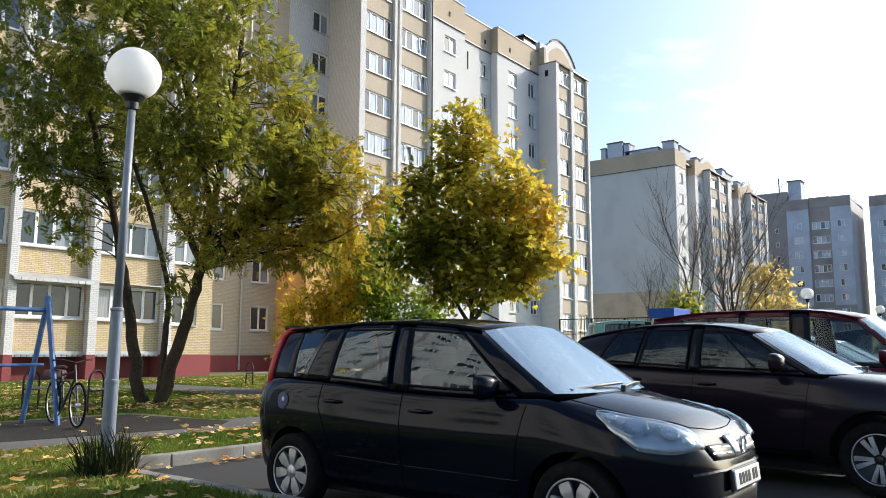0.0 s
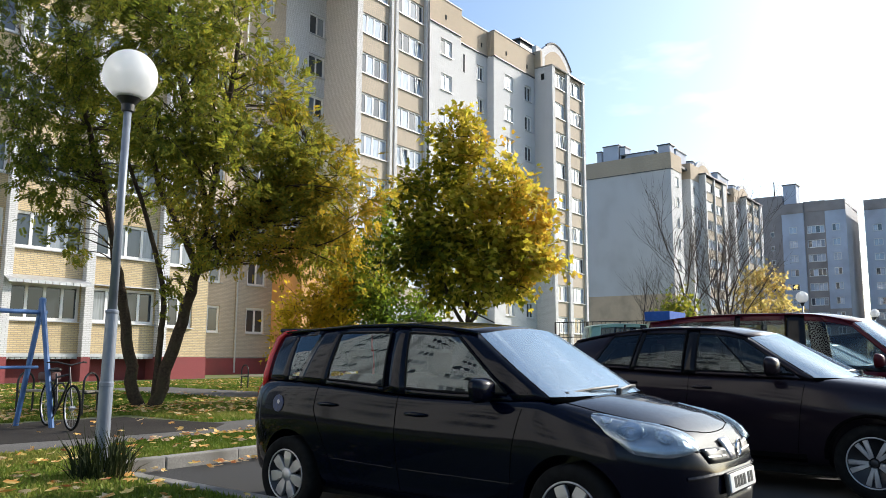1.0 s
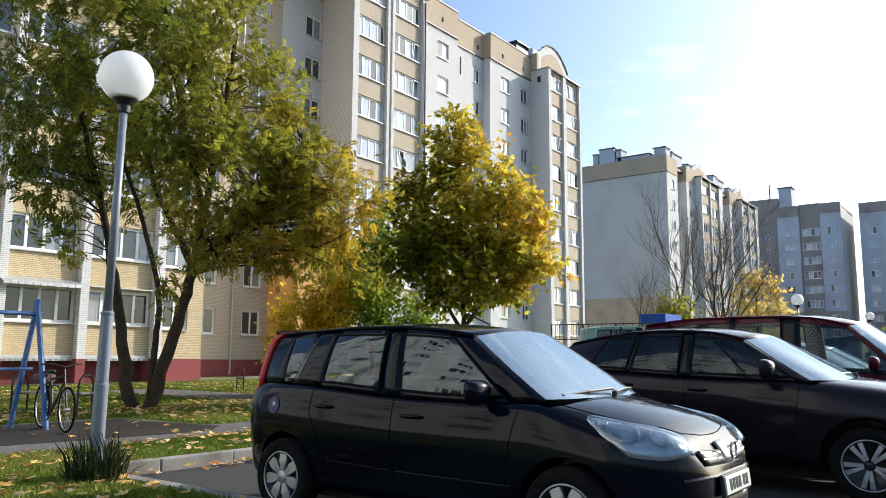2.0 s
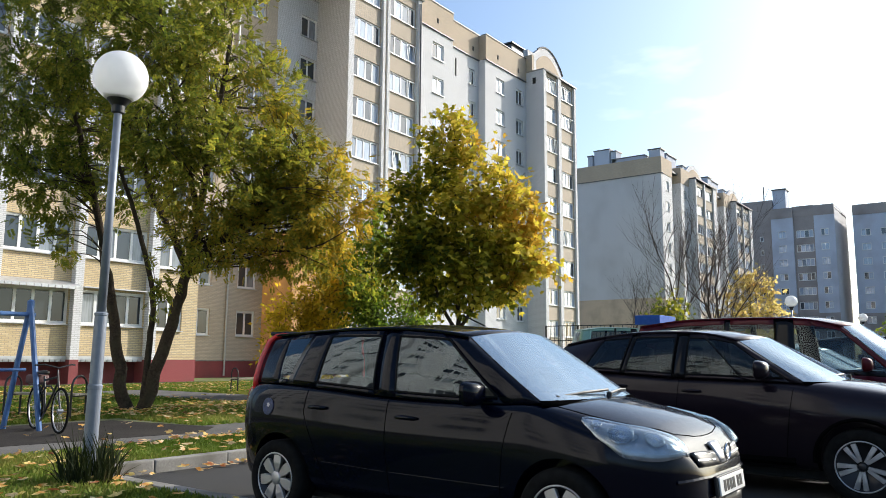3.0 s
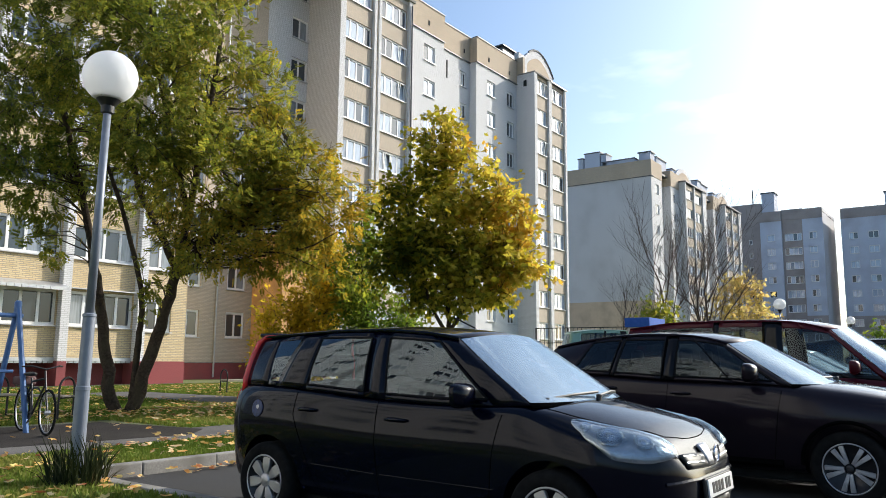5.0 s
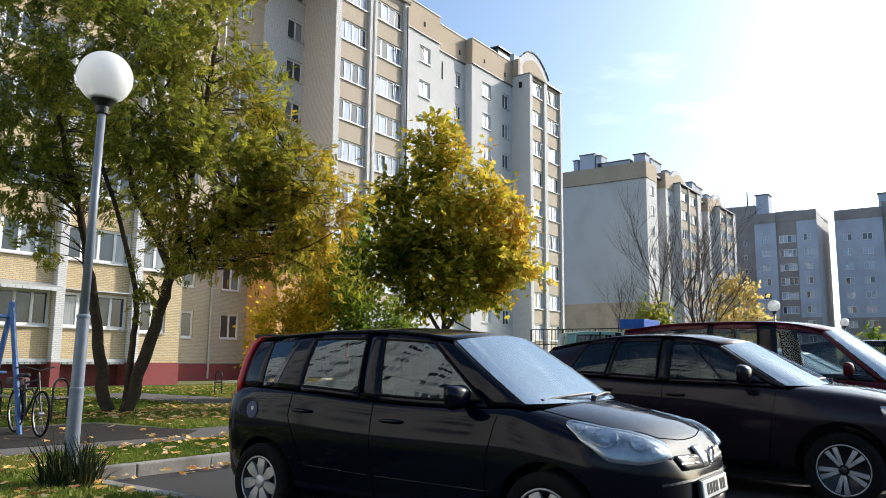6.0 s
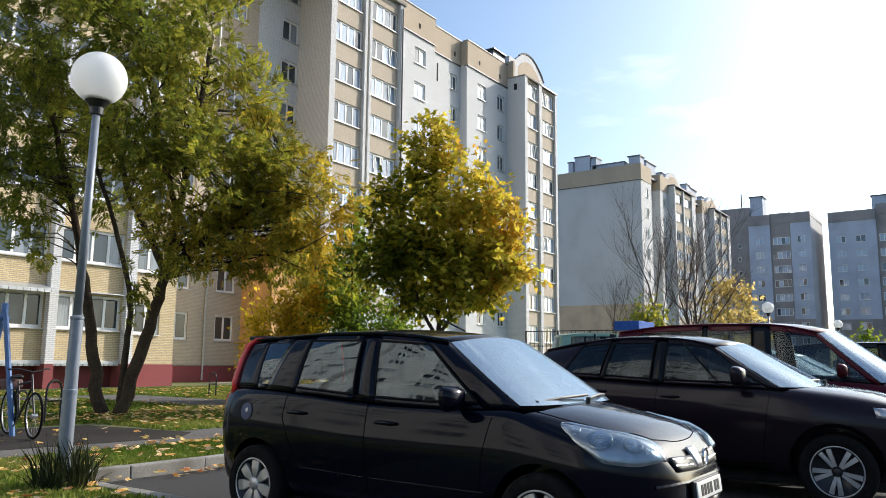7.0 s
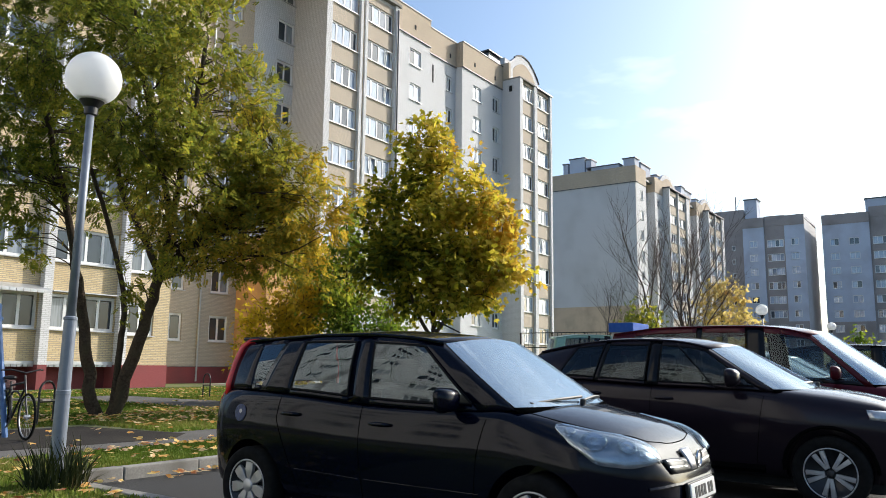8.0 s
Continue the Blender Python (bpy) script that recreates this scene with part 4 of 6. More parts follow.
tree("sapling", 17.35, 17.0, 0.09, [([(0, 0, -0.1), (0.05, 0.05, 2), (0, 0, 4.6)], 0.06, 0.015), ([(0, 0, 0.6), (-0.4, 0.6, 1.6), (-0.8, 1.0, 3.0)], 0.04, 0.012)],
     [(0, 0, 2.6, 1.0), (-0.6, 0.9, 2.2, 0.8), (0.3, -0.4, 3.6, 0.8), (-0.3, 0.4, 1.3, 0.8), (0.1, -0.2, 4.4, 0.5), (-0.9, 1.3, 1.4, 0.5)],
     260, 45, 0.15, small_leaf(), M_YELLOWLEAF, "slender sapling with golden yellow autumn leaves", 11, puff=0.3)
tree("sapling", 17.3, 15.3, 0.09, [([(0, 0, -0.1), (0.0, 0.05, 2.2), (-0.1, 0.1, 5.4)], 0.07, 0.015), ([(0, 0, 0.9), (0.4, -0.6, 2.0), (0.6, -0.9, 3.0)], 0.04, 0.012)],
     [(0, 0, 2.2, 0.95), (0.5, -0.7, 2.0, 0.85), (-0.1, 0.1, 3.5, 0.75), (-0.1, 0.1, 4.6, 0.55), (-0.1, 0.1, 5.3, 0.35), (0.1, -0.2, 1.1, 0.9), (0.9, -1.1, 1.3, 0.5)],
     220, 42, 0.15, small_leaf(), M_GREENLEAF, "slender sapling still in green leaf", 12, puff=0.3)


def bare_tree(name, x, y, h, seed, label, leaves=0, lean=0.0, width=0.34):
    """A leafless tree: limbs fork upward again and again into fine twigs."""
    rng = np.random.default_rng(seed)
    t = thing(name, x, y, LAWN_Z - 0.02, 0, label, "tree", "bare trees")
    bm = bmesh.new()

    def grow(p, d, length, r, depth):
        n = 4
        pts = [p]
        for i in range(n):
            d = (d + Vector(rng.normal(0, 0.10, 3)) + Vector((0, 0, 0.07))).normalized()
            pts.append(pts[-1] + d * length / n)
        tube(bm, pts, [r * (1 - 0.45 * i / n) for i in range(n + 1)], 6 if depth > 2 else 4, cap=False)
        if depth == 0:
            return
        for k in range(4 if depth > 1 else 5):
            q = pts[1 + (k % n)]
            a = rng.uniform(0, 2 * math.pi)
            side = Vector((math.cos(a), math.sin(a), 0)) * rng.uniform(0.35, 0.75)
            grow(q, (d * 0.8 + side).normalized(), length * rng.uniform(0.5, 0.72), r * 0.5, depth - 1)
        grow(pts[-1], d, length * 0.7, r * 0.55, depth - 1)
    grow(Vector((0, 0, -0.1)), Vector((lean, 0, 1)).normalized(), h * width, 0.0068 * h, 4)
    part("trunk", bm, M_TWIG, t, smooth=True)
    return t


bare_tree("bare_tree", 47.0, 13.7, 14.5, 21, "bare leafless tree with fine upright twigs")
bare_tree("bare_tree", 45.4, 15.6, 13.5, 22, "bare leafless tree beside the parking place")
bare_tree("bare_tree", 48.6, 14.6, 13.5, 23, "bare leafless tree with fine upright twigs")
bare_tree("bare_tree", 44.0, 18.4, 8.5, 24, "small bare tree with a few last leaves")
tree("yellow_tree", 50.2, 13.0, 0.09, [([(0, 0, -0.1), (0, 0, 2.0), (0, 0, 5.8)], 0.1, 0.03)],
     [(0, 0, 3.2, 1.3), (0.4, -0.9, 3.6, 1.2), (-0.2, 0.6, 5.0, 1.1), (0.3, -0.5, 5.6, 0.9), (-0.4, 1.2, 3.4, 0.9), (0, 0, 6.5, 0.6), (0.8, -1.6, 3.0, 0.8)],
     130, 14, 0.26, lobed_leaf(), M_PALEYELLOW, "pale yellow autumn tree at the end of the car park", 31, puff=0.4)
tree("green_bush", 35.5, 12.9, 0.09, [([(0, 0, -0.1), (0, 0, 1.6), (0, 0, 3.6)], 0.06, 0.02)],
     [(0, 0, 3.0, 0.75), (0.3, -0.4, 2.5, 0.7), (-0.2, 0.4, 3.4, 0.5), (0.2, -0.3, 3.8, 0.4)], 60, 18, 0.16, lobed_leaf(), M_LOCUST,
     "small green bushy tree behind the parked cars", 32, category="bush")
tree("small_tree", 57.0, 5.8, 0.0, [([(0, 0, -0.1), (0, 0, 1.2), (0, 0, 3.0)], 0.06, 0.02)],
     [(0, 0, 1.8, 1.0), (0.3, -0.6, 2.2, 0.8), (-0.2, 0.4, 2.8, 0.7)], 60, 16, 0.25, lobed_leaf(), M_GREENLEAF,
     "small yellowish green tree far down the street", 33, group="")
# ---------------------------------------------------------------- cars
def smooth_at(keys, y):
    """Values between keyed stations, eased."""
    ks = np.array([k[0] for k in keys])
    out = []
    for j in range(1, len(keys[0])):
        vs = np.array([k[j] for k in keys])
        sl = np.gradient(vs, ks)
        i = int(np.clip(np.searchsorted(ks, y) - 1, 0, len(ks) - 2))
        h = ks[i + 1] - ks[i]
        t = float(np.clip((y - ks[i]) / h, 0, 1))
        d = (vs[i + 1] - vs[i]) / h
        m0, m1 = sl[i], sl[i + 1]
        lim = 3 * abs(d)
        m0, m1 = np.sign(d) * min(abs(m0), lim) if m0 * d > 0 else 0, np.sign(d) * min(abs(m1), lim) if m1 * d > 0 else 0
        out.append((1 + 2 * t) * (1 - t) ** 2 * vs[i] + t * (1 - t) ** 2 * h * m0 + t * t * (3 - 2 * t) * vs[i + 1] + t * t * (t - 1) * h * m1)
    return out


def section(w, zb, zt, crown, waist):
    """Half of a body section, from the middle of the floor to the middle of the top."""
    h = zt - zb
    return [(0, zb), (0.80 * w, zb), (0.91 * w, zb + 0.05 * h), (0.945 * w, zb + 0.20 * h), (0.978 * w, zb + 0.40 * h), (0.998 * w, zb + 0.58 * h),
            (0.998 * w, zb + 0.70 * h), (0.978 * w, zb + 0.86 * h), (waist * w, zb + 0.97 * h), ((waist - 0.07) * w, zt), (0.5 * w, zt + 0.75 * crown), (0, zt + crown)]


def lower_body(name, keys, wheels, mat, arch_r):
    """The painted hull, with wheel housings cut out. keys: y, half width, floor, top, crown, waist."""
    bm = bmesh.new()
    ys = sorted({k[0] for k in keys} | set(np.linspace(keys[0][0], keys[-1][0], 30)))
    rows = []
    for y in ys:
        w, zb, zt, cr, wa = smooth_at(keys, y)
        half = section(w, zb, zt, cr, wa)
        pts = half + [(-x, z) for x, z in half[-2:0:-1]]
        rows.append([bm.verts.new((x, y, z)) for x, z in pts])
    n = len(rows[0])
    for a, b in zip(rows, rows[1:]):
        for k in range(n):
            bm.faces.new((a[k], b[k], b[(k + 1) % n], a[(k + 1) % n]))
    bm.faces.new(rows[0])
    bm.faces.new(rows[-1][::-1])
    bmesh.ops.recalc_face_normals(bm, faces=bm.faces[:])
    ob = new(name, mesh_of(name, bm, mat, True))
    sub = ob.modifiers.new("round", "SUBSURF")
    sub.levels = sub.render_levels = 1
    cutters = []
    for x, y, z in wheels:
        c = new("cutter", mesh_of("cutter", lathed([(arch_r, -0.17), (arch_r, 0.17)], "x", 40, (x, y, z)), M_UNDER))
        b = ob.modifiers.new("well", "BOOLEAN")
        b.object, b.operation, b.solver = c, "DIFFERENCE", "EXACT"
        cutters.append(c)
    bpy.context.view_layer.update()
    dg = bpy.context.evaluated_depsgraph_get()
    me = bpy.data.meshes.new_from_object(ob.evaluated_get(dg))
    ob.modifiers.clear()
    old = ob.data
    ob.data = me
    bpy.data.meshes.remove(old)
    for c in cutters:
        bpy.data.objects.remove(c, do_unlink=True)
    me.materials.clear()
    me.materials.append(mat)
    me.polygons.foreach_set("use_smooth", [True] * len(me.polygons))
    me.set_sharp_from_angle(angle=radians(35))
    return ob


def grid_part(name, rows, mat, parent, thick=0.0, label="", smooth=True):
    """A curved panel through rows of points, given some thickness inwards."""
    bm = bmesh.new()
    g = [[bm.verts.new(p) for p in r] for r in rows]
    for a, b in zip(g, g[1:]):
        for k in range(len(a) - 1):
            bm.faces.new((a[k], a[k + 1], b[k + 1], b[k]))
    bm.normal_update()
    mid = sum((f.calc_center_median() for f in bm.faces), Vector()) / len(bm.faces)
    out = sum(f.normal.dot(f.calc_center_median() - Vector((0, mid.y, 0.9))) for f in bm.faces)
    if out < 0:
        bmesh.ops.reverse_faces(bm, faces=bm.faces[:])
        bm.normal_update()
    if thick:
        bmesh.ops.solidify(bm, geom=bm.faces[:], thickness=thick)
    return part(name, bm, mat, parent, label, smooth)


def patch(name, body_tree, top, bottom, mat, parent, lift=0.006, n=8, m=5, label="", thick=0.012):
    """A panel that lies on the body between two polylines."""
    a, b = [Vector(p) for p in top], [Vector(p) for p in bottom]

    def along(pts, t):
        d = [0.0]
        for p, q in zip(pts, pts[1:]):
            d.append(d[-1] + (q - p).length)
        s = t * d[-1]
        for i in range(len(pts) - 1):
            if s <= d[i + 1] + 1e-9:
                return pts[i].lerp(pts[i + 1], (s - d[i]) / max(1e-9, d[i + 1] - d[i]))
        return pts[-1]
    rows = []
    for j in range(m + 1):
        row = []
        for i in range(n + 1):
            p = along(a, i / n).lerp(along(b, i / n), j / m)
            loc, nor, _, _ = body_tree.find_nearest(p)
            edge = min(i, n - i, j * 2, (m - j) * 2)
            row.append(loc + nor * (lift * (0.4 if edge == 0 else 1.0)))
        rows.append(row)
    return grid_part(name, rows, mat, parent, thick, label)


def seam(name, body_tree, pts, parent, r=0.0035, mat=None, lift=0.0):
    """A shut line or moulding that follows the body."""
    out = []
    for a, b in zip(pts, pts[1:]):
        for k in range(6):
            loc, nor, _, _ = body_tree.find_nearest(Vector(a).lerp(Vector(b), k / 6))
            out.append(loc + nor * lift)
    loc, nor, _, _ = body_tree.find_nearest(Vector(pts[-1]))
    out.append(loc + nor * lift)
    return part(name, tubed(out, r, 5), mat or M_GAP, parent)


WHEELS = {}


def wheel(car, x, y, z, r, rim_r, style, turn=0.0):
    """Tyre, rim and spokes; the outer face looks along local +x or -x."""
    key = (r, rim_r, style)
    if key not in WHEELS:
        tyre = lathed([(rim_r, -0.09), (r - 0.035, -0.10), (r - 0.01, -0.085), (r, -0.06), (r, 0.06), (r - 0.01, 0.085), (r - 0.035, 0.10), (rim_r + 0.01, 0.098), (rim_r, 0.085)], "x", 48, caps=False)
        rim = lathed([(rim_r - 0.006, -0.08), (rim_r + 0.004, 0.088), (rim_r - 0.006, 0.094), (rim_r - 0.018, 0.088), (rim_r - 0.03, 0.05), (0.06, 0.02)], "x", 48)
        hr = 0.055 if style == "paddle" else 0.036
        hub = lathed([(hr, 0.02), (hr, 0.078), (hr - 0.01, 0.086), (0.01, 0.088)], "x", 20)
        spokes = []
        for k in range(7 if style == "paddle" else 10):
            bm = bmesh.new()
            if style == "paddle":
                a, w0, w1 = 2 * math.pi * k / 7, 0.020, 0.043
            else:
                a, w0, w1 = 2 * math.pi * (k // 2) / 5 + (0.19 if k % 2 else -0.19), 0.014, 0.020
            pts = [(0.045, w0, 0.078), (rim_r * 0.6, w1, 0.084), (rim_r - 0.012, w1 * (0.95 if style == "paddle" else 1.2), 0.080)]
            top, low = [], []
            for rr, w, h in pts:
                for s in (-1, 1):
                    yy, zz = rr * math.cos(a) - s * w * math.sin(a), rr * math.sin(a) + s * w * math.cos(a)
                    top.append(bm.verts.new((h, yy, zz)))
                    low.append(bm.verts.new((h - 0.035, yy, zz)))
            for i in (0, 2):
                bm.faces.new((top[i], top[i + 1], top[i + 3], top[i + 2]))
                bm.faces.new((low[i], low[i + 2], low[i + 3], low[i + 1]))
                bm.faces.new((top[i], top[i + 2], low[i + 2], low[i]))
                bm.faces.new((top[i + 1], low[i + 1], low[i + 3], top[i + 3]))
            bm.faces.new((top[0], low[0], low[1], top[1]))
            bm.faces.new((top[4], top[5], low[5], low[4]))
            bmesh.ops.recalc_face_normals(bm, faces=bm.faces[:])
            bmesh.ops.bevel(bm, geom=bm.edges[:], offset=0.004, segments=1, affect="EDGES")
            spokes.append(mesh_of("spoke", bm, M_ALLOY))
        WHEELS[key] = (mesh_of("tyre", tyre, M_RUBBER, True), mesh_of("rim", rim, M_ALLOYDARK, True), mesh_of("hub_cap", hub, M_ALLOY if style == "paddle" else M_ALLOYDARK, True), spokes,
                       mesh_of("rim_edge", ring(bmesh.new(), (0.088, 0, 0), rim_r - 0.006, 0.008, "x", 48), M_ALLOY, True))
    ty, ri, hu, sp, ed = WHEELS[key]
    w = part("wheel", ty, None, car)
    w.matrix_basis = pose(x, y, z, turn if x > 0 else -turn, 0, 0 if x > 0 else 180)
    part("rim", ri, None, w)
    part("rim_edge", ed, None, w)
    part("hub_cap", hu, None, w)
    for s in sp:
        part("spoke", s, None, w)


def greenhouse(car, cols, belt, rail, paint, glass, screen, bow, roof_crown, rear_glass, bulge=0.02, trim=None):
    """Pillars, windows, screens and roof. cols: y at the belt, y at the roof rail, and what follows that line up to the next
    ('p' painted pillar, 'b' black pillar, 'g' glass). belt, rail: y, half width, height."""
    def at(c, v, side):
        yb, yr = c
        xb, zb = smooth_at(belt, yb)
        xr, zr = smooth_at(rail, yr)
        y, x, z = yb + (yr - yb) * v, xb + (xr - xb) * v, zb + (zr - zb) * v
        x += bulge * 4 * v * (1 - v)
        return Vector((side * x, y, z))
    for side in (-1, 1):
        for (b0, r0, kind), (b1, r1, _) in zip(cols, cols[1:]):
            k = max(2, int(abs(b1 - b0) / 0.08))
            line = [(b0 + (b1 - b0) * i / k, r0 + (r1 - r0) * i / k) for i in range(k + 1)]
            if kind == "g":
                grid_part("side_window", [[at(c, v, side) for c in line] for v in np.linspace(0.05, 0.90, 7)], glass, car)
                grid_part("window_trim", [[at(c, v, side) for c in line] for v in np.linspace(-0.03, 0.06, 3)], trim or M_PILLAR, car, 0.02)
                if trim and abs(b1 - b0) > 0.3:
                    part("window_seal", tubed([at(c, 0.06, side) for c in line] + [at(line[-1], v, side) for v in np.linspace(0.06, 0.89, 8)]
                                              + [at(c, 0.89, side) for c in line[::-1]] + [at(line[0], v, side) for v in np.linspace(0.89, 0.06, 8)], 0.009, 5), M_RUBBER, car)
                grid_part("window_header", [[at(c, v, side) for c in line] for v in np.linspace(0.885, 1.0, 4)], paint, car, 0.02)
            else:
                grid_part("pillar", [[at(c, v, side) for c in line] for v in np.linspace(-0.03, 1.0, 9)], paint if kind == "p" else M_PILLAR, car, 0.03)
    first, last = cols[0], cols[-1]

    def across(c, v, u, bow_b, bow_t):
        p, q = at(c[:2], v, -1), at(c[:2], v, 1)
        m = p.lerp(q, (u + 1) / 2)
        b = bow_b + (bow_t - bow_b) * v
        return m + Vector((0, b * (1 - abs(u) ** 3.6), roof_crown * 0.9 * (1 - u * u) * v))
    us = np.linspace(-1, 1, 17)
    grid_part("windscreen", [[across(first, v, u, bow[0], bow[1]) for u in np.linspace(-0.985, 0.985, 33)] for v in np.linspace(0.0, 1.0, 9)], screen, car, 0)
    grid_part("cowl", [[across(first, v, u, bow[0] - 0.004, bow[1]) for u in us] for v in (-0.07, -0.004)], M_GAP, car, 0.006)
    grid_part("rear_window", [[across(last, v, u, bow[2], bow[3]) for u in us[2:-2]] for v in np.linspace(0.1, 0.9, 7)], rear_glass, car, 0)
    for u0, u1 in ((-1.0, us[2]), (us[-3], 1.0)):
        grid_part("rear_pillar", [[across(last, v, u, bow[2], bow[3]) for u in np.linspace(u0, u1, 4)] for v in np.linspace(-0.03, 1.0, 7)], paint, car, 0.02)
    grid_part("rear_header", [[across(last, v, u, bow[2], bow[3]) for u in us] for v in (0.88, 0.94, 1.0)], paint, car, 0.02)
    rows = []
    y0, y1 = first[1], last[1]
    for s in np.linspace(0, 1, 16):
        y = y0 + (y1 - y0) * s
        x, z = smooth_at(rail, y)
        f, b = (1 - s) ** 3 * bow[1], s ** 3 * bow[3]
        rows.append([Vector((u * x, y + (f + b) * (1 - abs(u) ** 3.6), z + roof_crown * (0.9 + 0.1 * math.sin(math.pi * s)) * (1 - u * u))) for u in us])
    grid_part("roof", rows, paint, car, 0.03)
    for side in (-1, 1):
        pts = [(side * (smooth_at(rail, y)[0] + 0.004), y, smooth_at(rail, y)[1] + 0.004) for y in np.linspace(first[1], last[1], 20)]
        part("roof_gutter", tubed(pts, 0.012, 6), paint, car)


def seats(car, rows_y, z, w):
    for y in rows_y:
        for x in (-w, w):
            bm = bmesh.new()
            box(bm, x - 0.24, x + 0.24, y - 0.07, y + 0.07, z - 0.45, z + 0.12, bevel=0.05)
            s = part("seat_back", bm, M_SEAT, car, smooth=True)
            part("headrest", boxed(x - 0.13, x + 0.13, y - 0.04, y + 0.06, z + 0.15, z + 0.33, bevel=0.045), M_SEAT, s, smooth=True)


def mirror(car, x, y, z, mat, size=1.0):
    for s in (-1, 1):
        bm = bmesh.new()
        bmesh.ops.create_uvsphere(bm, u_segments=20, v_segments=12, radius=1)
        for v in bm.verts:
            c = v.co
            bx, bz = math.copysign(abs(c.x) ** 0.6, c.x), math.copysign(abs(c.z) ** 0.6, c.z)
            v.co = Vector((s * (x + 0.095 * size * bx * (1 + 0.12 * bz)), y + 0.070 * size * (c.y if c.y < 0 else c.y * 0.35), z + 0.068 * size * bz))
        m = part("wing_mirror", bm, mat, car, smooth=True)
        part("mirror_arm", tubed([(s * (x - 0.19 * size), y, z - 0.05), (s * (x - 0.05), y, z - 0.03)], 0.025, 8), M_BLACKPL, m)


def handle(car, body, x, y, z, mat):
    for s in (-1, 1):
        loc, nor, _, _ = body.find_nearest(Vector((s * x, y, z)))
        bm = bmesh.new()
        pts = [loc + Vector((0, d, 0.004)) + nor * (0.008 + 0.032 * (1 - (d / 0.1) ** 2)) for d in np.linspace(-0.1, 0.1, 7)]
        tube(bm, pts, [0.010, 0.014, 0.016, 0.016, 0.016, 0.014, 0.010], 8)
        part("door_handle", bm, mat, car, smooth=True)


def plate(car, y, z, tilt=0.0, bars=True):
    p = part("number_plate", boxed(-0.26, 0.26, -0.006, 0.006, -0.056, 0.056, bevel=0.004), M_PLATE, car, "white number plate")
    p.matrix_basis = pose(0, y, z, tilt)
    for k in range(6):
        bx = -0.19 + 0.062 * k + (0.03 if k > 3 else 0)
        part("plate_bar", boxed(bx, bx + 0.045, -0.0085, -0.005, -0.034, 0.034), M_INK, p)
    part("plate_holder", boxed(-0.275, 0.275, 0.007, 0.03, -0.07, 0.066, bevel=0.006), M_BLACKPL, p)


def base_of(car, ob):
    ob.parent = car
    bm = bmesh.new()
    bm.from_mesh(ob.data)
    t = BVHTree.FromBMesh(bm)
    bm.free()
    return t


def wipers(car, pts_list):
    for pts in pts_list:
        w = part("wiper", tubed(pts, 0.011, 6), M_BLACKPL, car)
        part("wiper_pivot", lathed([(0.02, -0.06), (0.02, 0.008), (0.010, 0.014)], "z", 12, pts[0]), M_BLACKPL, w)


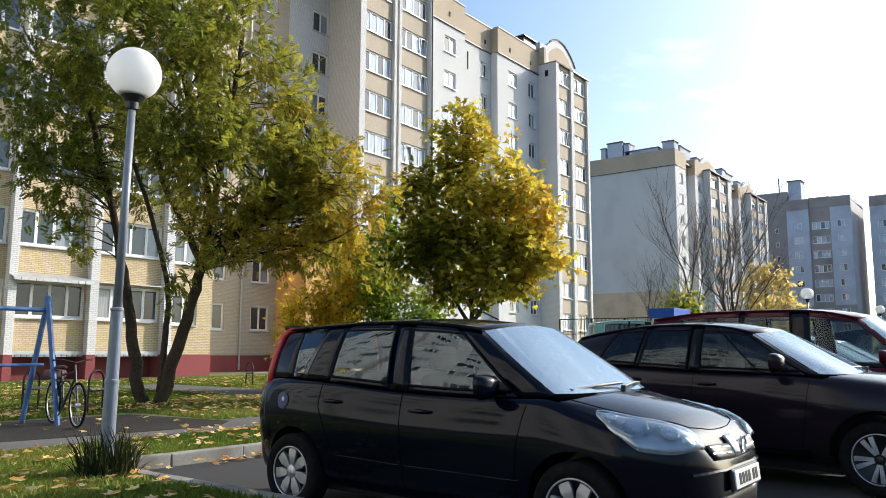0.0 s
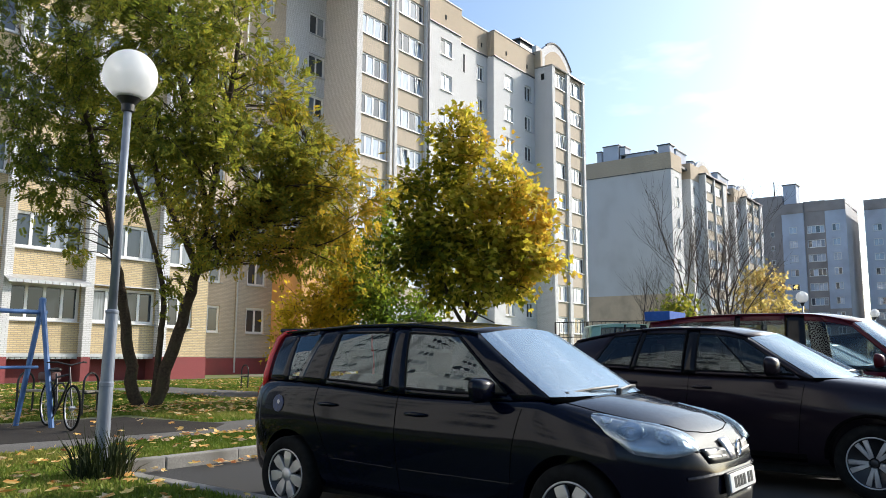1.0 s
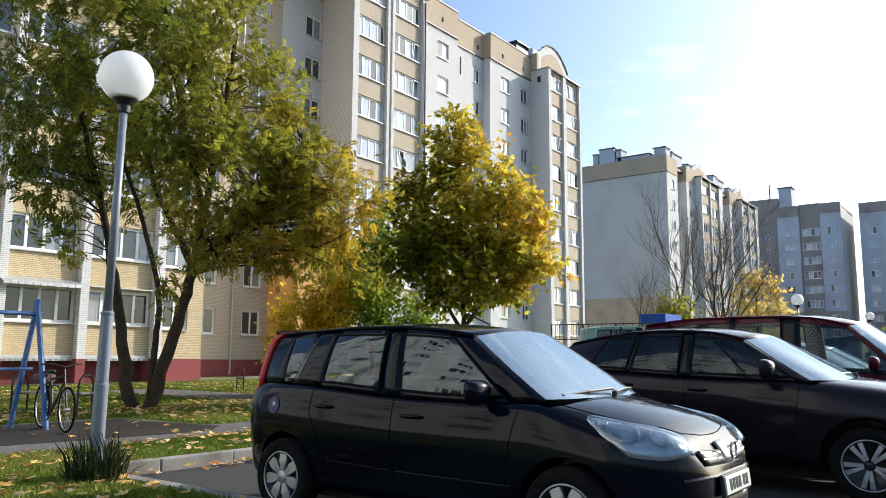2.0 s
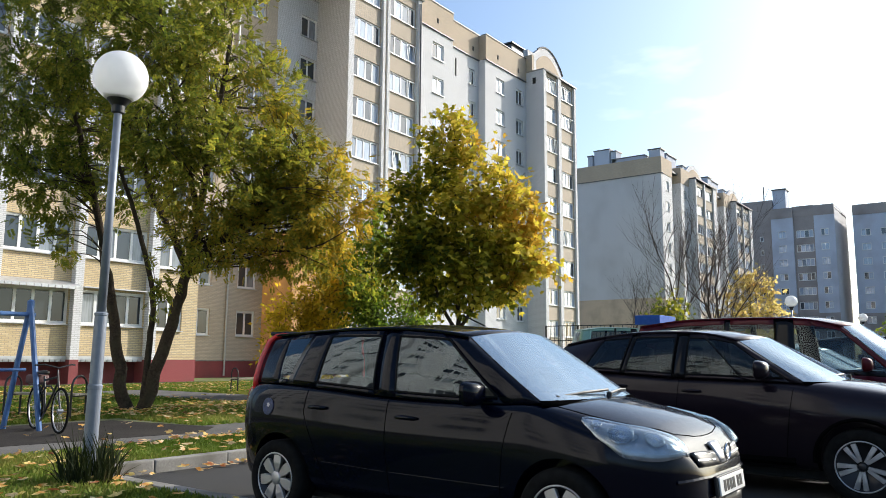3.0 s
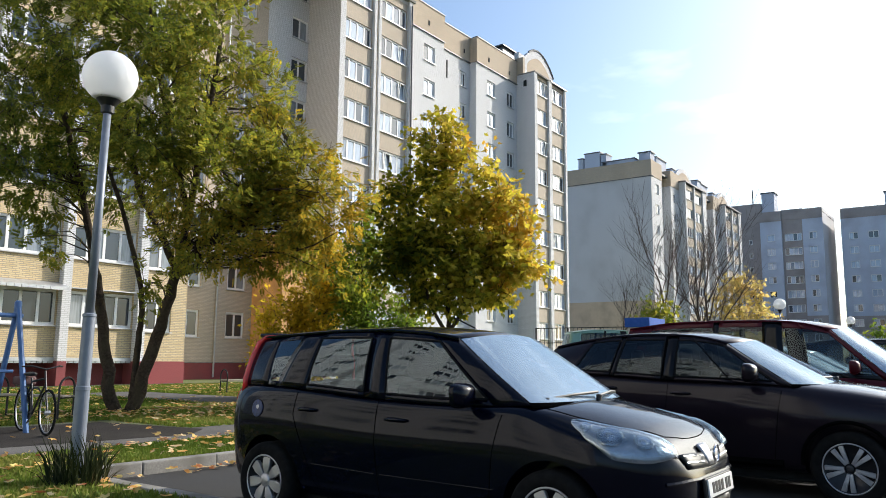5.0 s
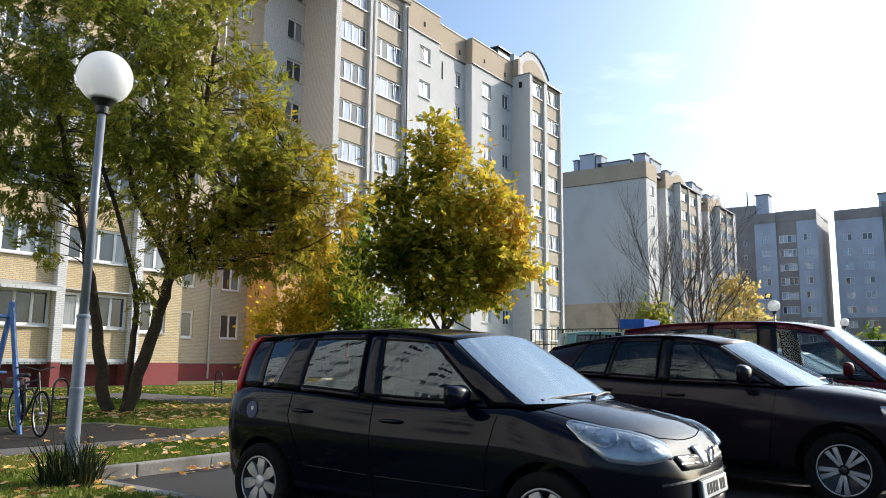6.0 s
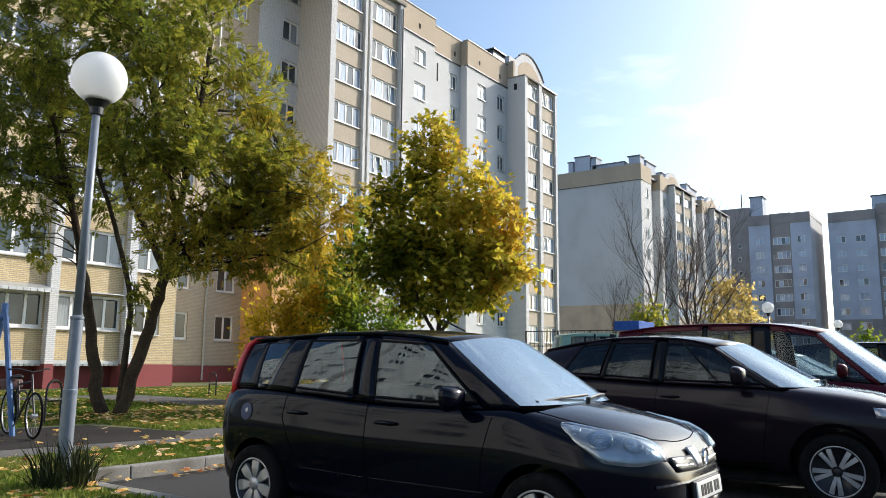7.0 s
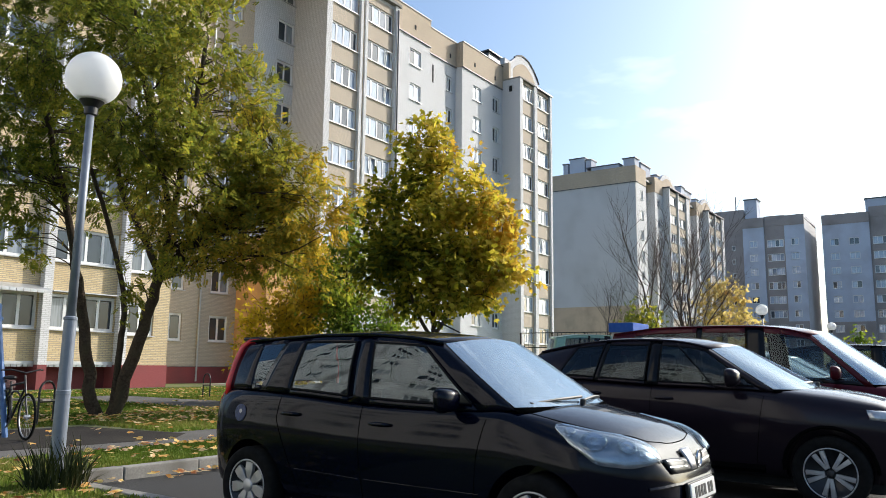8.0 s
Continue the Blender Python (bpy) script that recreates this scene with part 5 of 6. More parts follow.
def compact_car():
    """Small tall hatchback, midnight blue, nose towards -y."""
    car = thing("parked_car", 5.245, 3.55, 0, 0, "shiny midnight-blue compact hatchback with silver wheel covers", "car", "parked cars")
    keys = [(-1.99, 0.30, 0.36, 0.52, 0.0, 0.92), (-1.97, 0.46, 0.27, 0.61, 0.0, 0.94), (-1.91, 0.60, 0.21, 0.72, 0.01, 0.93), (-1.82, 0.70, 0.19, 0.80, 0.03, 0.90),
            (-1.70, 0.775, 0.19, 0.845, 0.06, 0.86), (-1.45, 0.825, 0.19, 0.90, 0.075, 0.84), (-1.20, 0.842, 0.19, 0.960, 0.062, 0.88), (-0.95, 0.845, 0.19, 1.002, 0.025, 0.93),
            (-0.6, 0.845, 0.19, 1.0, 0.0, 0.95), (0.3, 0.845, 0.19, 1.02, 0.0, 0.955), (1.0, 0.845, 0.20, 1.07, 0.0, 0.95), (1.5, 0.83, 0.22, 1.09, 0.0, 0.93),
            (1.80, 0.785, 0.24, 1.08, 0.0, 0.92), (1.94, 0.72, 0.26, 1.0, 0.0, 0.94), (2.0, 0.62, 0.30, 0.80, 0.0, 0.96), (2.02, 0.5, 0.36, 0.62, 0.0, 0.96)]
    r = 0.305
    fx, fy, ry = 0.745, -1.21, 1.39
    spots = [(s * (fx + 0.03), y, r + 0.01) for s in (-1, 1) for y in (fy, ry)]
    body = base_of(car, lower_body("body", keys, spots, M_NAVY, 0.355))
    for s in (-1, 1):
        for y in (fy, ry):
            wheel(car, s * fx, y, r, r, 0.205, "paddle", 17 if y > 0 else 40)
    cols = [(-1.02, -0.38, "p"), (-0.76, -0.17, "g"), (0.14, 0.22, "p"), (0.36, 0.40, "g"), (0.97, 0.93, "p"), (1.33, 1.17, "g"), (1.44, 1.46, "p"), (1.82, 1.74, "p")]
    belt = [(-1.04, 0.735, 1.015), (-0.8, 0.775, 1.0), (-0.4, 0.800, 0.995), (0.3, 0.812, 1.02), (1.0, 0.805, 1.062), (1.5, 0.772, 1.082), (1.85, 0.70, 1.07)]
    rail = [(-0.40, 0.60, 1.435), (-0.20, 0.625, 1.470), (0.0, 0.64, 1.490), (0.3, 0.645, 1.508), (0.75, 0.645, 1.508), (1.2, 0.635, 1.49), (1.76, 0.59, 1.462)]
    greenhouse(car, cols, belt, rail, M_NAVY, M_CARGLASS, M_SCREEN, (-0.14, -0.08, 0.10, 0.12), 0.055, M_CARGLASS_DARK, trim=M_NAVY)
    part("underbody", boxed(-0.60, 0.60, -1.75, 1.75, 0.15, 0.30, bevel=0.03), M_UNDER, car)
    seats(car, (0.15, 1.0), 1.0, 0.36)
    part("dashboard", boxed(-0.66, 0.66, -1.0, -0.55, 0.9, 1.02, bevel=0.04), M_BLACKPL, car)
    part("steering_wheel", ring(bmesh.new(), (0.36, -0.40, 1.02), 0.17, 0.016, "y"), M_BLACKPL, car)
    mirror(car, 0.925, -0.60, 1.05, M_NAVY, 1.25)
    for s in (-1, 1):
        upper = [(s * 0.735, -1.335, 0.968), (s * 0.685, -1.45, 0.965), (s * 0.63, -1.60, 0.915), (s * 0.545, -1.75, 0.83), (s * 0.455, -1.87, 0.735)]
        lower = [(s * 0.760, -1.335, 0.940), (s * 0.815, -1.46, 0.83), (s * 0.80, -1.62, 0.70), (s * 0.68, -1.79, 0.675), (s * 0.475, -1.90, 0.695)]
        head = patch("headlight", body, upper, lower, M_BUCKET, car, 0.006, 16, 8, "clear glass headlight", thick=0.004)
        for y, rr, x, z in ((-1.58, 0.082, 0.725, 0.835), (-1.745, 0.060, 0.63, 0.765), (-1.43, 0.035, 0.735, 0.93)):
            loc, nor, _, _ = body.find_nearest(Vector((s * x, y, z)))
            q = part("reflector", lathed([(rr, 0.0), (rr, 0.010), (rr * 0.9, 0.012), (rr * 0.55, 0.004), (rr * 0.3, 0.003), (rr * 0.22, 0.012)], "z", 28), M_CHROME, head, smooth=True)
            q.matrix_basis = Matrix.Translation(loc + nor * 0.004) @ nor.to_track_quat("Z", "Y").to_matrix().to_4x4()
        patch("lens", body, upper, lower, M_LENS, head, 0.030, 16, 8, thick=0.0)
        patch("tail_light", body, [(s * 0.68, 1.84, 1.06), (s * 0.60, 1.92, 1.06)], [(s * 0.70, 1.90, 0.92), (s * 0.60, 1.98, 0.92)], M_RED_LAMP, car, 0.012, 5, 6, "red tail light")
        part("upper_tail_light", tubed([(s * 0.715, 1.81, 0.98), (s * 0.70, 1.815, 1.10), (s * 0.655, 1.80, 1.26), (s * 0.605, 1.765, 1.42), (s * 0.59, 1.70, 1.468), (s * 0.60, 1.42, 1.485)], [0.026, 0.034, 0.036, 0.034, 0.022, 0.008], 10), M_RED_LAMP, car, "red lamp strip up the rear pillar", smooth=True)
        seam("door_seam", body, [(s * 0.84, 0.21, 1.0), (s * 0.86, 0.22, 0.7), (s * 0.85, 0.20, 0.28)], car)
        seam("door_seam", body, [(s * 0.84, -0.86, 0.95), (s * 0.86, -0.80, 0.7), (s * 0.85, -0.74, 0.28), (s * 0.85, 0.2, 0.27)], car)
        seam("door_seam", body, [(s * 0.84, 1.06, 1.04), (s * 0.86, 1.08, 0.85), (s * 0.86, 0.98, 0.62), (s * 0.85, 0.85, 0.28), (s * 0.85, 0.24, 0.27)], car)
        seam("side_moulding", body, [(s * 0.86, -0.80, 0.44), (s * 0.86, 0.18, 0.45)], car, 0.003, M_NAVY, 0.0005)
        seam("side_moulding", body, [(s * 0.86, 0.24, 0.45), (s * 0.86, 0.88, 0.47)], car, 0.003, M_NAVY, 0.0005)
        seam("bonnet_seam", body, [(s * 0.68, -0.98, 1.0), (s * 0.66, -1.3, 0.975), (s * 0.58, -1.65, 0.90), (s * 0.40, -1.82, 0.83)], car)
        patch("fog_light_bezel", body, [(s * 0.58, -1.90, 0.40), (s * 0.45, -1.99, 0.40)], [(s * 0.58, -1.90, 0.30), (s * 0.45, -1.99, 0.30)], M_BLACKPL, car, 0.004, 4, 3)
    handle(car, body, 0.86, 0.02, 0.855, M_NAVY)
    handle(car, body, 0.86, 0.92, 0.89, M_NAVY)
    seam("bonnet_seam", body, [(-0.40, -1.82, 0.84), (-0.2, -1.88, 0.83), (0, -1.90, 0.83), (0.2, -1.88, 0.83), (0.40, -1.82, 0.84)], car)
    patch("grille", body, [(-0.46, -1.93, 0.735), (0, -2.0, 0.735), (0.46, -1.93, 0.735)], [(-0.40, -1.97, 0.64), (0, -2.0, 0.63), (0.40, -1.97, 0.64)], M_BLACKPL, car, 0.004, 12, 4)
    for z in (0.72, 0.67):
        seam("grille_bar", body, [(-0.42, -1.94, z), (-0.12, -1.99, z)], car, 0.009, M_CHROME, 0.012)
        seam("grille_bar", body, [(0.12, -1.99, z), (0.42, -1.94, z)], car, 0.009, M_CHROME, 0.012)
    patch("badge_plinth", body, [(-0.085, -1.92, 0.765), (0.085, -1.92, 0.765)], [(-0.05, -1.98, 0.635), (0.05, -1.98, 0.635)], M_ALLOY, car, 0.014, 8, 6, "silver badge plinth")
    bd = part("badge", ring(bmesh.new(), (0, -2.005, 0.70), 0.052, 0.008, "y"), M_CHROME, car)
    patch("lower_grille", body, [(-0.40, -2.02, 0.42), (0, -2.03, 0.42), (0.40, -2.02, 0.42)], [(-0.38, -2.0, 0.30), (0, -2.02, 0.30), (0.38, -2.0, 0.30)], M_BLACKPL, car, 0.004, 10, 3)
    seam("bumper_strip", body, [(-0.62, -1.88, 0.56), (-0.3, -2.02, 0.575), (0.3, -2.02, 0.575), (0.62, -1.88, 0.56)], car, 0.012, M_NAVY, 0.003)
    plate(car, -2.025, 0.505, -6)
    loc, nor, _, _ = body.find_nearest(Vector((-0.86, 1.52, 0.88)))
    cap = part("fuel_cap", lathed([(0.070, 0), (0.070, 0.004), (0.064, 0.006)], "z", 28), M_STICKER, car, "round blue picture sticker on the fuel flap")
    cap.matrix_basis = Matrix.Translation(loc + nor * 0.002) @ nor.to_track_quat("Z", "Y").to_matrix().to_4x4()
    part("sticker_mark", lathed([(0.020, 0.006), (0.020, 0.0075), (0.012, 0.008)], "z", 5, (0.006, 0.012, 0)), M_ALLOY, cap, "pale figure-like mark")
    wipers(car, [[(-0.56, -1.06, 1.03), (-0.28, -1.12, 1.055), (0.10, -1.13, 1.065)], [(0.06, -1.16, 1.04), (0.35, -1.12, 1.06), (0.60, -1.05, 1.05)]])
    part("aerial", tubed([(0.0, -0.12, 1.545), (0.0, 0.09, 1.635)], 0.007, 6), M_BLACKPL, car)
    part("roof_spoiler", boxed(-0.5, 0.5, 1.70, 1.90, 1.475, 1.512, bevel=0.015), M_NAVY, car, smooth=True)


compact_car()


def estate(name, x, y, paint, label, ground=0.0):
    """Crossover with a sloping tail, nose towards -y."""
    car = thing(name, x, y, ground, 0, label, "car", "parked cars")
    keys = [(-2.20, 0.38, 0.40, 0.60, 0.0, 0.94), (-2.17, 0.56, 0.30, 0.74, 0.0, 0.94), (-2.10, 0.68, 0.25, 0.86, 0.01, 0.93), (-1.95, 0.78, 0.23, 0.95, 0.03, 0.90),
            (-1.70, 0.85, 0.23, 1.005, 0.05, 0.88), (-1.35, 0.885, 0.23, 1.05, 0.055, 0.88), (-0.95, 0.89, 0.23, 1.09, 0.04, 0.90), (-0.6, 0.89, 0.23, 1.10, 0, 0.94),
            (0.3, 0.89, 0.23, 1.12, 0, 0.945), (1.0, 0.89, 0.24, 1.16, 0, 0.94), (1.6, 0.87, 0.26, 1.18, 0, 0.92), (1.95, 0.80, 0.28, 1.15, 0, 0.92),
            (2.15, 0.70, 0.32, 1.0, 0, 0.94), (2.20, 0.55, 0.40, 0.75, 0, 0.95)]
    r, fx, fy, ry = 0.335, 0.785, -1.47, 1.25
    spots = [(s * (fx + 0.03), yy, r + 0.01) for s in (-1, 1) for yy in (fy, ry)]
    body = base_of(car, lower_body("body", keys, spots, paint, 0.385))
    for s in (-1, 1):
        for yy in (fy, ry):
            wheel(car, s * fx, yy, r, r, 0.232, "twin", 24 if yy < 0 else 5)
    cols = [(-0.98, -0.36, "p"), (-0.86, -0.26, "g"), (-0.45, 0.0, "g"), (0.13, 0.13, "b"), (0.28, 0.27, "g"), (0.80, 0.72, "b"), (0.86, 0.78, "g"), (1.30, 1.10, "p"), (1.95, 1.62, "p")]
    belt = [(-1.0, 0.80, 1.085), (-0.4, 0.845, 1.10), (0.3, 0.85, 1.12), (1.0, 0.845, 1.158), (1.6, 0.805, 1.178), (2.0, 0.74, 1.14)]
    rail = [(-0.38, 0.60, 1.475), (-0.1, 0.63, 1.545), (0.3, 0.64, 1.575), (0.8, 0.63, 1.565), (1.3, 0.60, 1.505), (1.65, 0.57, 1.44)]
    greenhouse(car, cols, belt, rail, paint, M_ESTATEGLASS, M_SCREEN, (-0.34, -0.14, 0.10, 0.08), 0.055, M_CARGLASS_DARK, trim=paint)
    part("underbody", boxed(-0.64, 0.64, -1.9, 1.9, 0.15, 0.34, bevel=0.03), M_UNDER, car)
    seats(car, (0.15, 1.0), 1.1, 0.38)
    part("dashboard", boxed(-0.7, 0.7, -1.0, -0.55, 1.0, 1.11, bevel=0.04), M_BLACKPL, car)
    part("steering_wheel", ring(bmesh.new(), (0.36, -0.42, 1.1), 0.18, 0.016, "y"), M_BLACKPL, car)
    mirror(car, 1.0, -0.64, 1.19, paint, 1.4)
    for s in (-1, 1):
        patch("headlight", body, [(s * 0.82, -1.80, 0.95), (s * 0.70, -2.02, 0.92), (s * 0.5, -2.14, 0.88)], [(s * 0.84, -1.82, 0.84), (s * 0.70, -2.05, 0.80), (s * 0.5, -2.17, 0.79)], M_LAMP, car, 0.010, 8, 4)
        patch("tail_light", body, [(s * 0.85, 1.7, 1.08), (s * 0.70, 2.08, 1.05)], [(s * 0.86, 1.75, 0.92), (s * 0.72, 2.12, 0.90)], M_RED_LAMP, car, 0.010, 6, 4)
        seam("door_seam", body, [(s * 0.88, 0.2, 1.1), (s * 0.9, 0.22, 0.8), (s * 0.9, 0.2, 0.32)], car)
        seam("door_seam", body, [(s * 0.88, -0.92, 1.05), (s * 0.9, -0.88, 0.8), (s * 0.9, -0.82, 0.32), (s * 0.9, 0.2, 0.31)], car)
        seam("door_seam", body, [(s * 0.88, 0.98, 1.13), (s * 0.9, 1.02, 0.92), (s * 0.9, 0.86, 0.62), (s * 0.9, 0.8, 0.32), (s * 0.9, 0.24, 0.31)], car)
        seam("sill_trim", body, [(s * 0.88, -0.90, 0.30), (s * 0.88, 0.85, 0.31)], car, 0.04, M_GAP, 0.0)
        for yy in (fy, ry):
            pts = [(s * 0.885, yy + 0.40 * math.cos(a), r + 0.02 + 0.40 * math.sin(a)) for a in np.linspace(-0.1, math.pi + 0.1, 14)]
            seam("arch_trim", body, pts, car, 0.018, M_GAP, 0.004)
    handle(car, body, 0.89, 0.06, 0.965, paint)
    handle(car, body, 0.89, 0.86, 1.0, paint)
    plate(car, -2.22, 0.52)
    wipers(car, [[(-0.60, -1.04, 1.125), (-0.1, -1.24, 1.15)], [(0.05, -1.27, 1.14), (0.5, -1.10, 1.14)]])
    return car


estate("parked_car", 8.89, 2.64, M_GRAPHITE, "dark graphite crossover car with two-tone alloy wheels")


def minivan(name, x, y, paint, label, rz=0, glass=None):
    """Tall family van, nose towards -y."""
    car = thing(name, x, y, 0, rz, label, "car", "parked cars")
    keys = [(-2.50, 0.40, 0.40, 0.60, 0.0, 0.94), (-2.47, 0.58, 0.30, 0.74, 0.0, 0.94), (-2.39, 0.72, 0.24, 0.88, 0.02, 0.92), (-2.2, 0.82, 0.22, 0.98, 0.05, 0.88),
            (-1.9, 0.885, 0.22, 1.05, 0.06, 0.88), (-1.5, 0.90, 0.22, 1.10, 0.05, 0.90), (-1.1, 0.90, 0.22, 1.12, 0, 0.95), (0.5, 0.90, 0.22, 1.14, 0, 0.95),
            (1.6, 0.89, 0.24, 1.16, 0, 0.94), (2.1, 0.84, 0.26, 1.12, 0, 0.93), (2.24, 0.72, 0.30, 0.95, 0, 0.95), (2.27, 0.6, 0.38, 0.75, 0, 0.95)]
    r, fx, fy, ry = 0.325, 0.785, -1.62, 1.45
    spots = [(s * (fx + 0.03), yy, r + 0.01) for s in (-1, 1) for yy in (fy, ry)]
    body = base_of(car, lower_body("body", keys, spots, paint, 0.375))
    for s in (-1, 1):
        for yy in (fy, ry):
            wheel(car, s * fx, yy, r, r, 0.215, "twin", 10)
    cols = [(-1.55, -0.86, "p"), (-1.45, -0.77, "g"), (-1.0, -0.45, "g"), (-0.32, -0.27, "b"), (-0.05, -0.02, "g"), (0.60, 0.56, "b"), (0.68, 0.64, "g"), (1.7, 1.55, "p"), (2.1, 1.92, "p")]
    belt = [(-1.6, 0.79, 1.095), (-0.4, 0.855, 1.12), (0.5, 0.86, 1.14), (1.6, 0.85, 1.158), (2.1, 0.79, 1.12)]
    rail = [(-0.9, 0.64, 1.72), (-0.5, 0.67, 1.82), (0.2, 0.68, 1.86), (1.2, 0.67, 1.85), (1.95, 0.63, 1.77)]
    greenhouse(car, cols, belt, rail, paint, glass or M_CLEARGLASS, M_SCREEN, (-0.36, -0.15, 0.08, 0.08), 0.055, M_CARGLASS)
    part("underbody", boxed(-0.64, 0.64, -2.1, 1.95, 0.15, 0.34, bevel=0.03), M_UNDER, car)
    seats(car, (-0.05, 0.95), 1.12, 0.40)
    mirror(car, 1.02, -1.15, 1.24, paint, 1.35)
    for s in (-1, 1):
        patch("headlight", body, [(s * 0.84, -2.0, 1.0), (s * 0.6, -2.37, 0.93)], [(s * 0.86, -2.1, 0.84), (s * 0.6, -2.44, 0.80)], M_LAMP, car, 0.010, 8, 4)
        seam("door_seam", body, [(s * 0.9, -0.1, 1.1), (s * 0.9, -0.1, 0.3)], car)
        seam("door_seam", body, [(s * 0.9, 0.75, 1.12), (s * 0.9, 0.75, 0.3)], car)
    part("sticker", boxed(-0.35, -0.2, 0, 0.004, 0, 0.1), M_PLATE, car).matrix_basis = pose(0.1, -1.55, 1.26, -40)
    wipers(car, [[(-0.6, -1.62, 1.13), (0.0, -1.85, 1.17)]])
    plate(car, -2.53, 0.52)
    return car


minivan("parked_car", 11.95, 2.64, M_WINE, "dark wine-red family minivan")
estate("parked_car", 15.4, 3.4, M_SILVERBLUE, "pale blue crossover car beside the minivan")
estate("parked_car", 18.6, 3.7, M_SILVERBLUE, "pale blue crossover car further along the row")
minivan("parked_car", 22.2, 2.1, M_BLACKCAR, "black minivan far along the row")
green_van = minivan("parked_car", 33.4, 13.6, M_PALEGREEN, "tall pale green delivery van by the fence")
green_van.matrix_basis = pose(32.9, 14.0, LAWN_Z, 0, 0, 40) @ Matrix.Diagonal((1.1, 1.1, 1.36, 1.0))
# ---------------------------------------------------------------- lamps and yard furniture
def street_lamp(name, x, y, z, label, low=1.62, high=3.80, r=0.268, group="street lamps"):
    """A stepped steel pole with an opal globe."""
    t = thing(name, x, y, z, 0, label, "street lamp", group)
    part("lower_pole", lathed([(0.067, -0.2), (0.065, 0.86), (0.068, 0.87), (0.068, 0.90), (0.060, 0.91), (0.058, low - 0.03), (0.064, low - 0.02), (0.064, low), (0.042, low + 0.012)], sides=24), M_POLE, t, smooth=False)
    part("upper_pole", lathed([(0.043, low), (0.038, high)], sides=20), M_POLE, t, smooth=True)
    part("globe_holder", lathed([(0.044, high - 0.06), (0.062, high - 0.05), (0.066, high + 0.02), (0.12, high + 0.09), (0.138, high + 0.10), (0.13, high + 0.14)], sides=24), M_BLACKPL, t)
    prof = []
    cz = high + 0.08 + r * 0.93
    for i in range(25):
        a = -math.pi / 2 + 0.35 + (math.pi - 0.36) * i / 24
        prof.append((max(0.004, r * math.cos(a)), cz + r * math.sin(a)))
    part("globe", lathed(prof, sides=40), M_GLOBE, t, "white opal glass globe", smooth=True)
    return t


street_lamp("street_lamp", 4.15, 7.13, LAWN_Z, "grey stepped steel lamp post with a white globe", 1.60, 3.69).matrix_basis = pose(4.09, 7.21, LAWN_Z, 0.66, 0.47, 0)
street_lamp("street_lamp", 37.5, 7.92, 0.0, "distant grey lamp post with a white globe", 1.6, 3.6)
street_lamp("street_lamp", 54.0, 7.30, 0.0, "distant grey lamp post with a white globe", 1.6, 3.6)


def carpet_rack():
    t = thing("carpet_rack", 6.05, 12.72, LAWN_Z, 0, "blue painted tubular carpet-beating frame", "carpet rack")
    top = 1.95
    for x in (0.0, -3.2):
        for s in (-1, 1):
            part("leg", tubed([(x - s * 0.10, s * 0.40, -0.05), (x + s * 0.005, s * 0.03, top)], 0.042, 10), M_BLUE, t)
    part("sleeve", lathed([(0.055, top - 0.12), (0.055, top + 0.10), (0.03, top + 0.12)], sides=16), M_BLUE, t)
    part("top_rail", tubed([(-3.3, 0, top - 0.12), (0.08, 0, top - 0.12)], 0.036, 10), M_BLUE, t)
    part("lower_rail", tubed([(-3.2, 0.0, 0.95), (0.0, 0.0, 0.95)], 0.025, 10), M_BLUE, t)
    return t


carpet_rack()


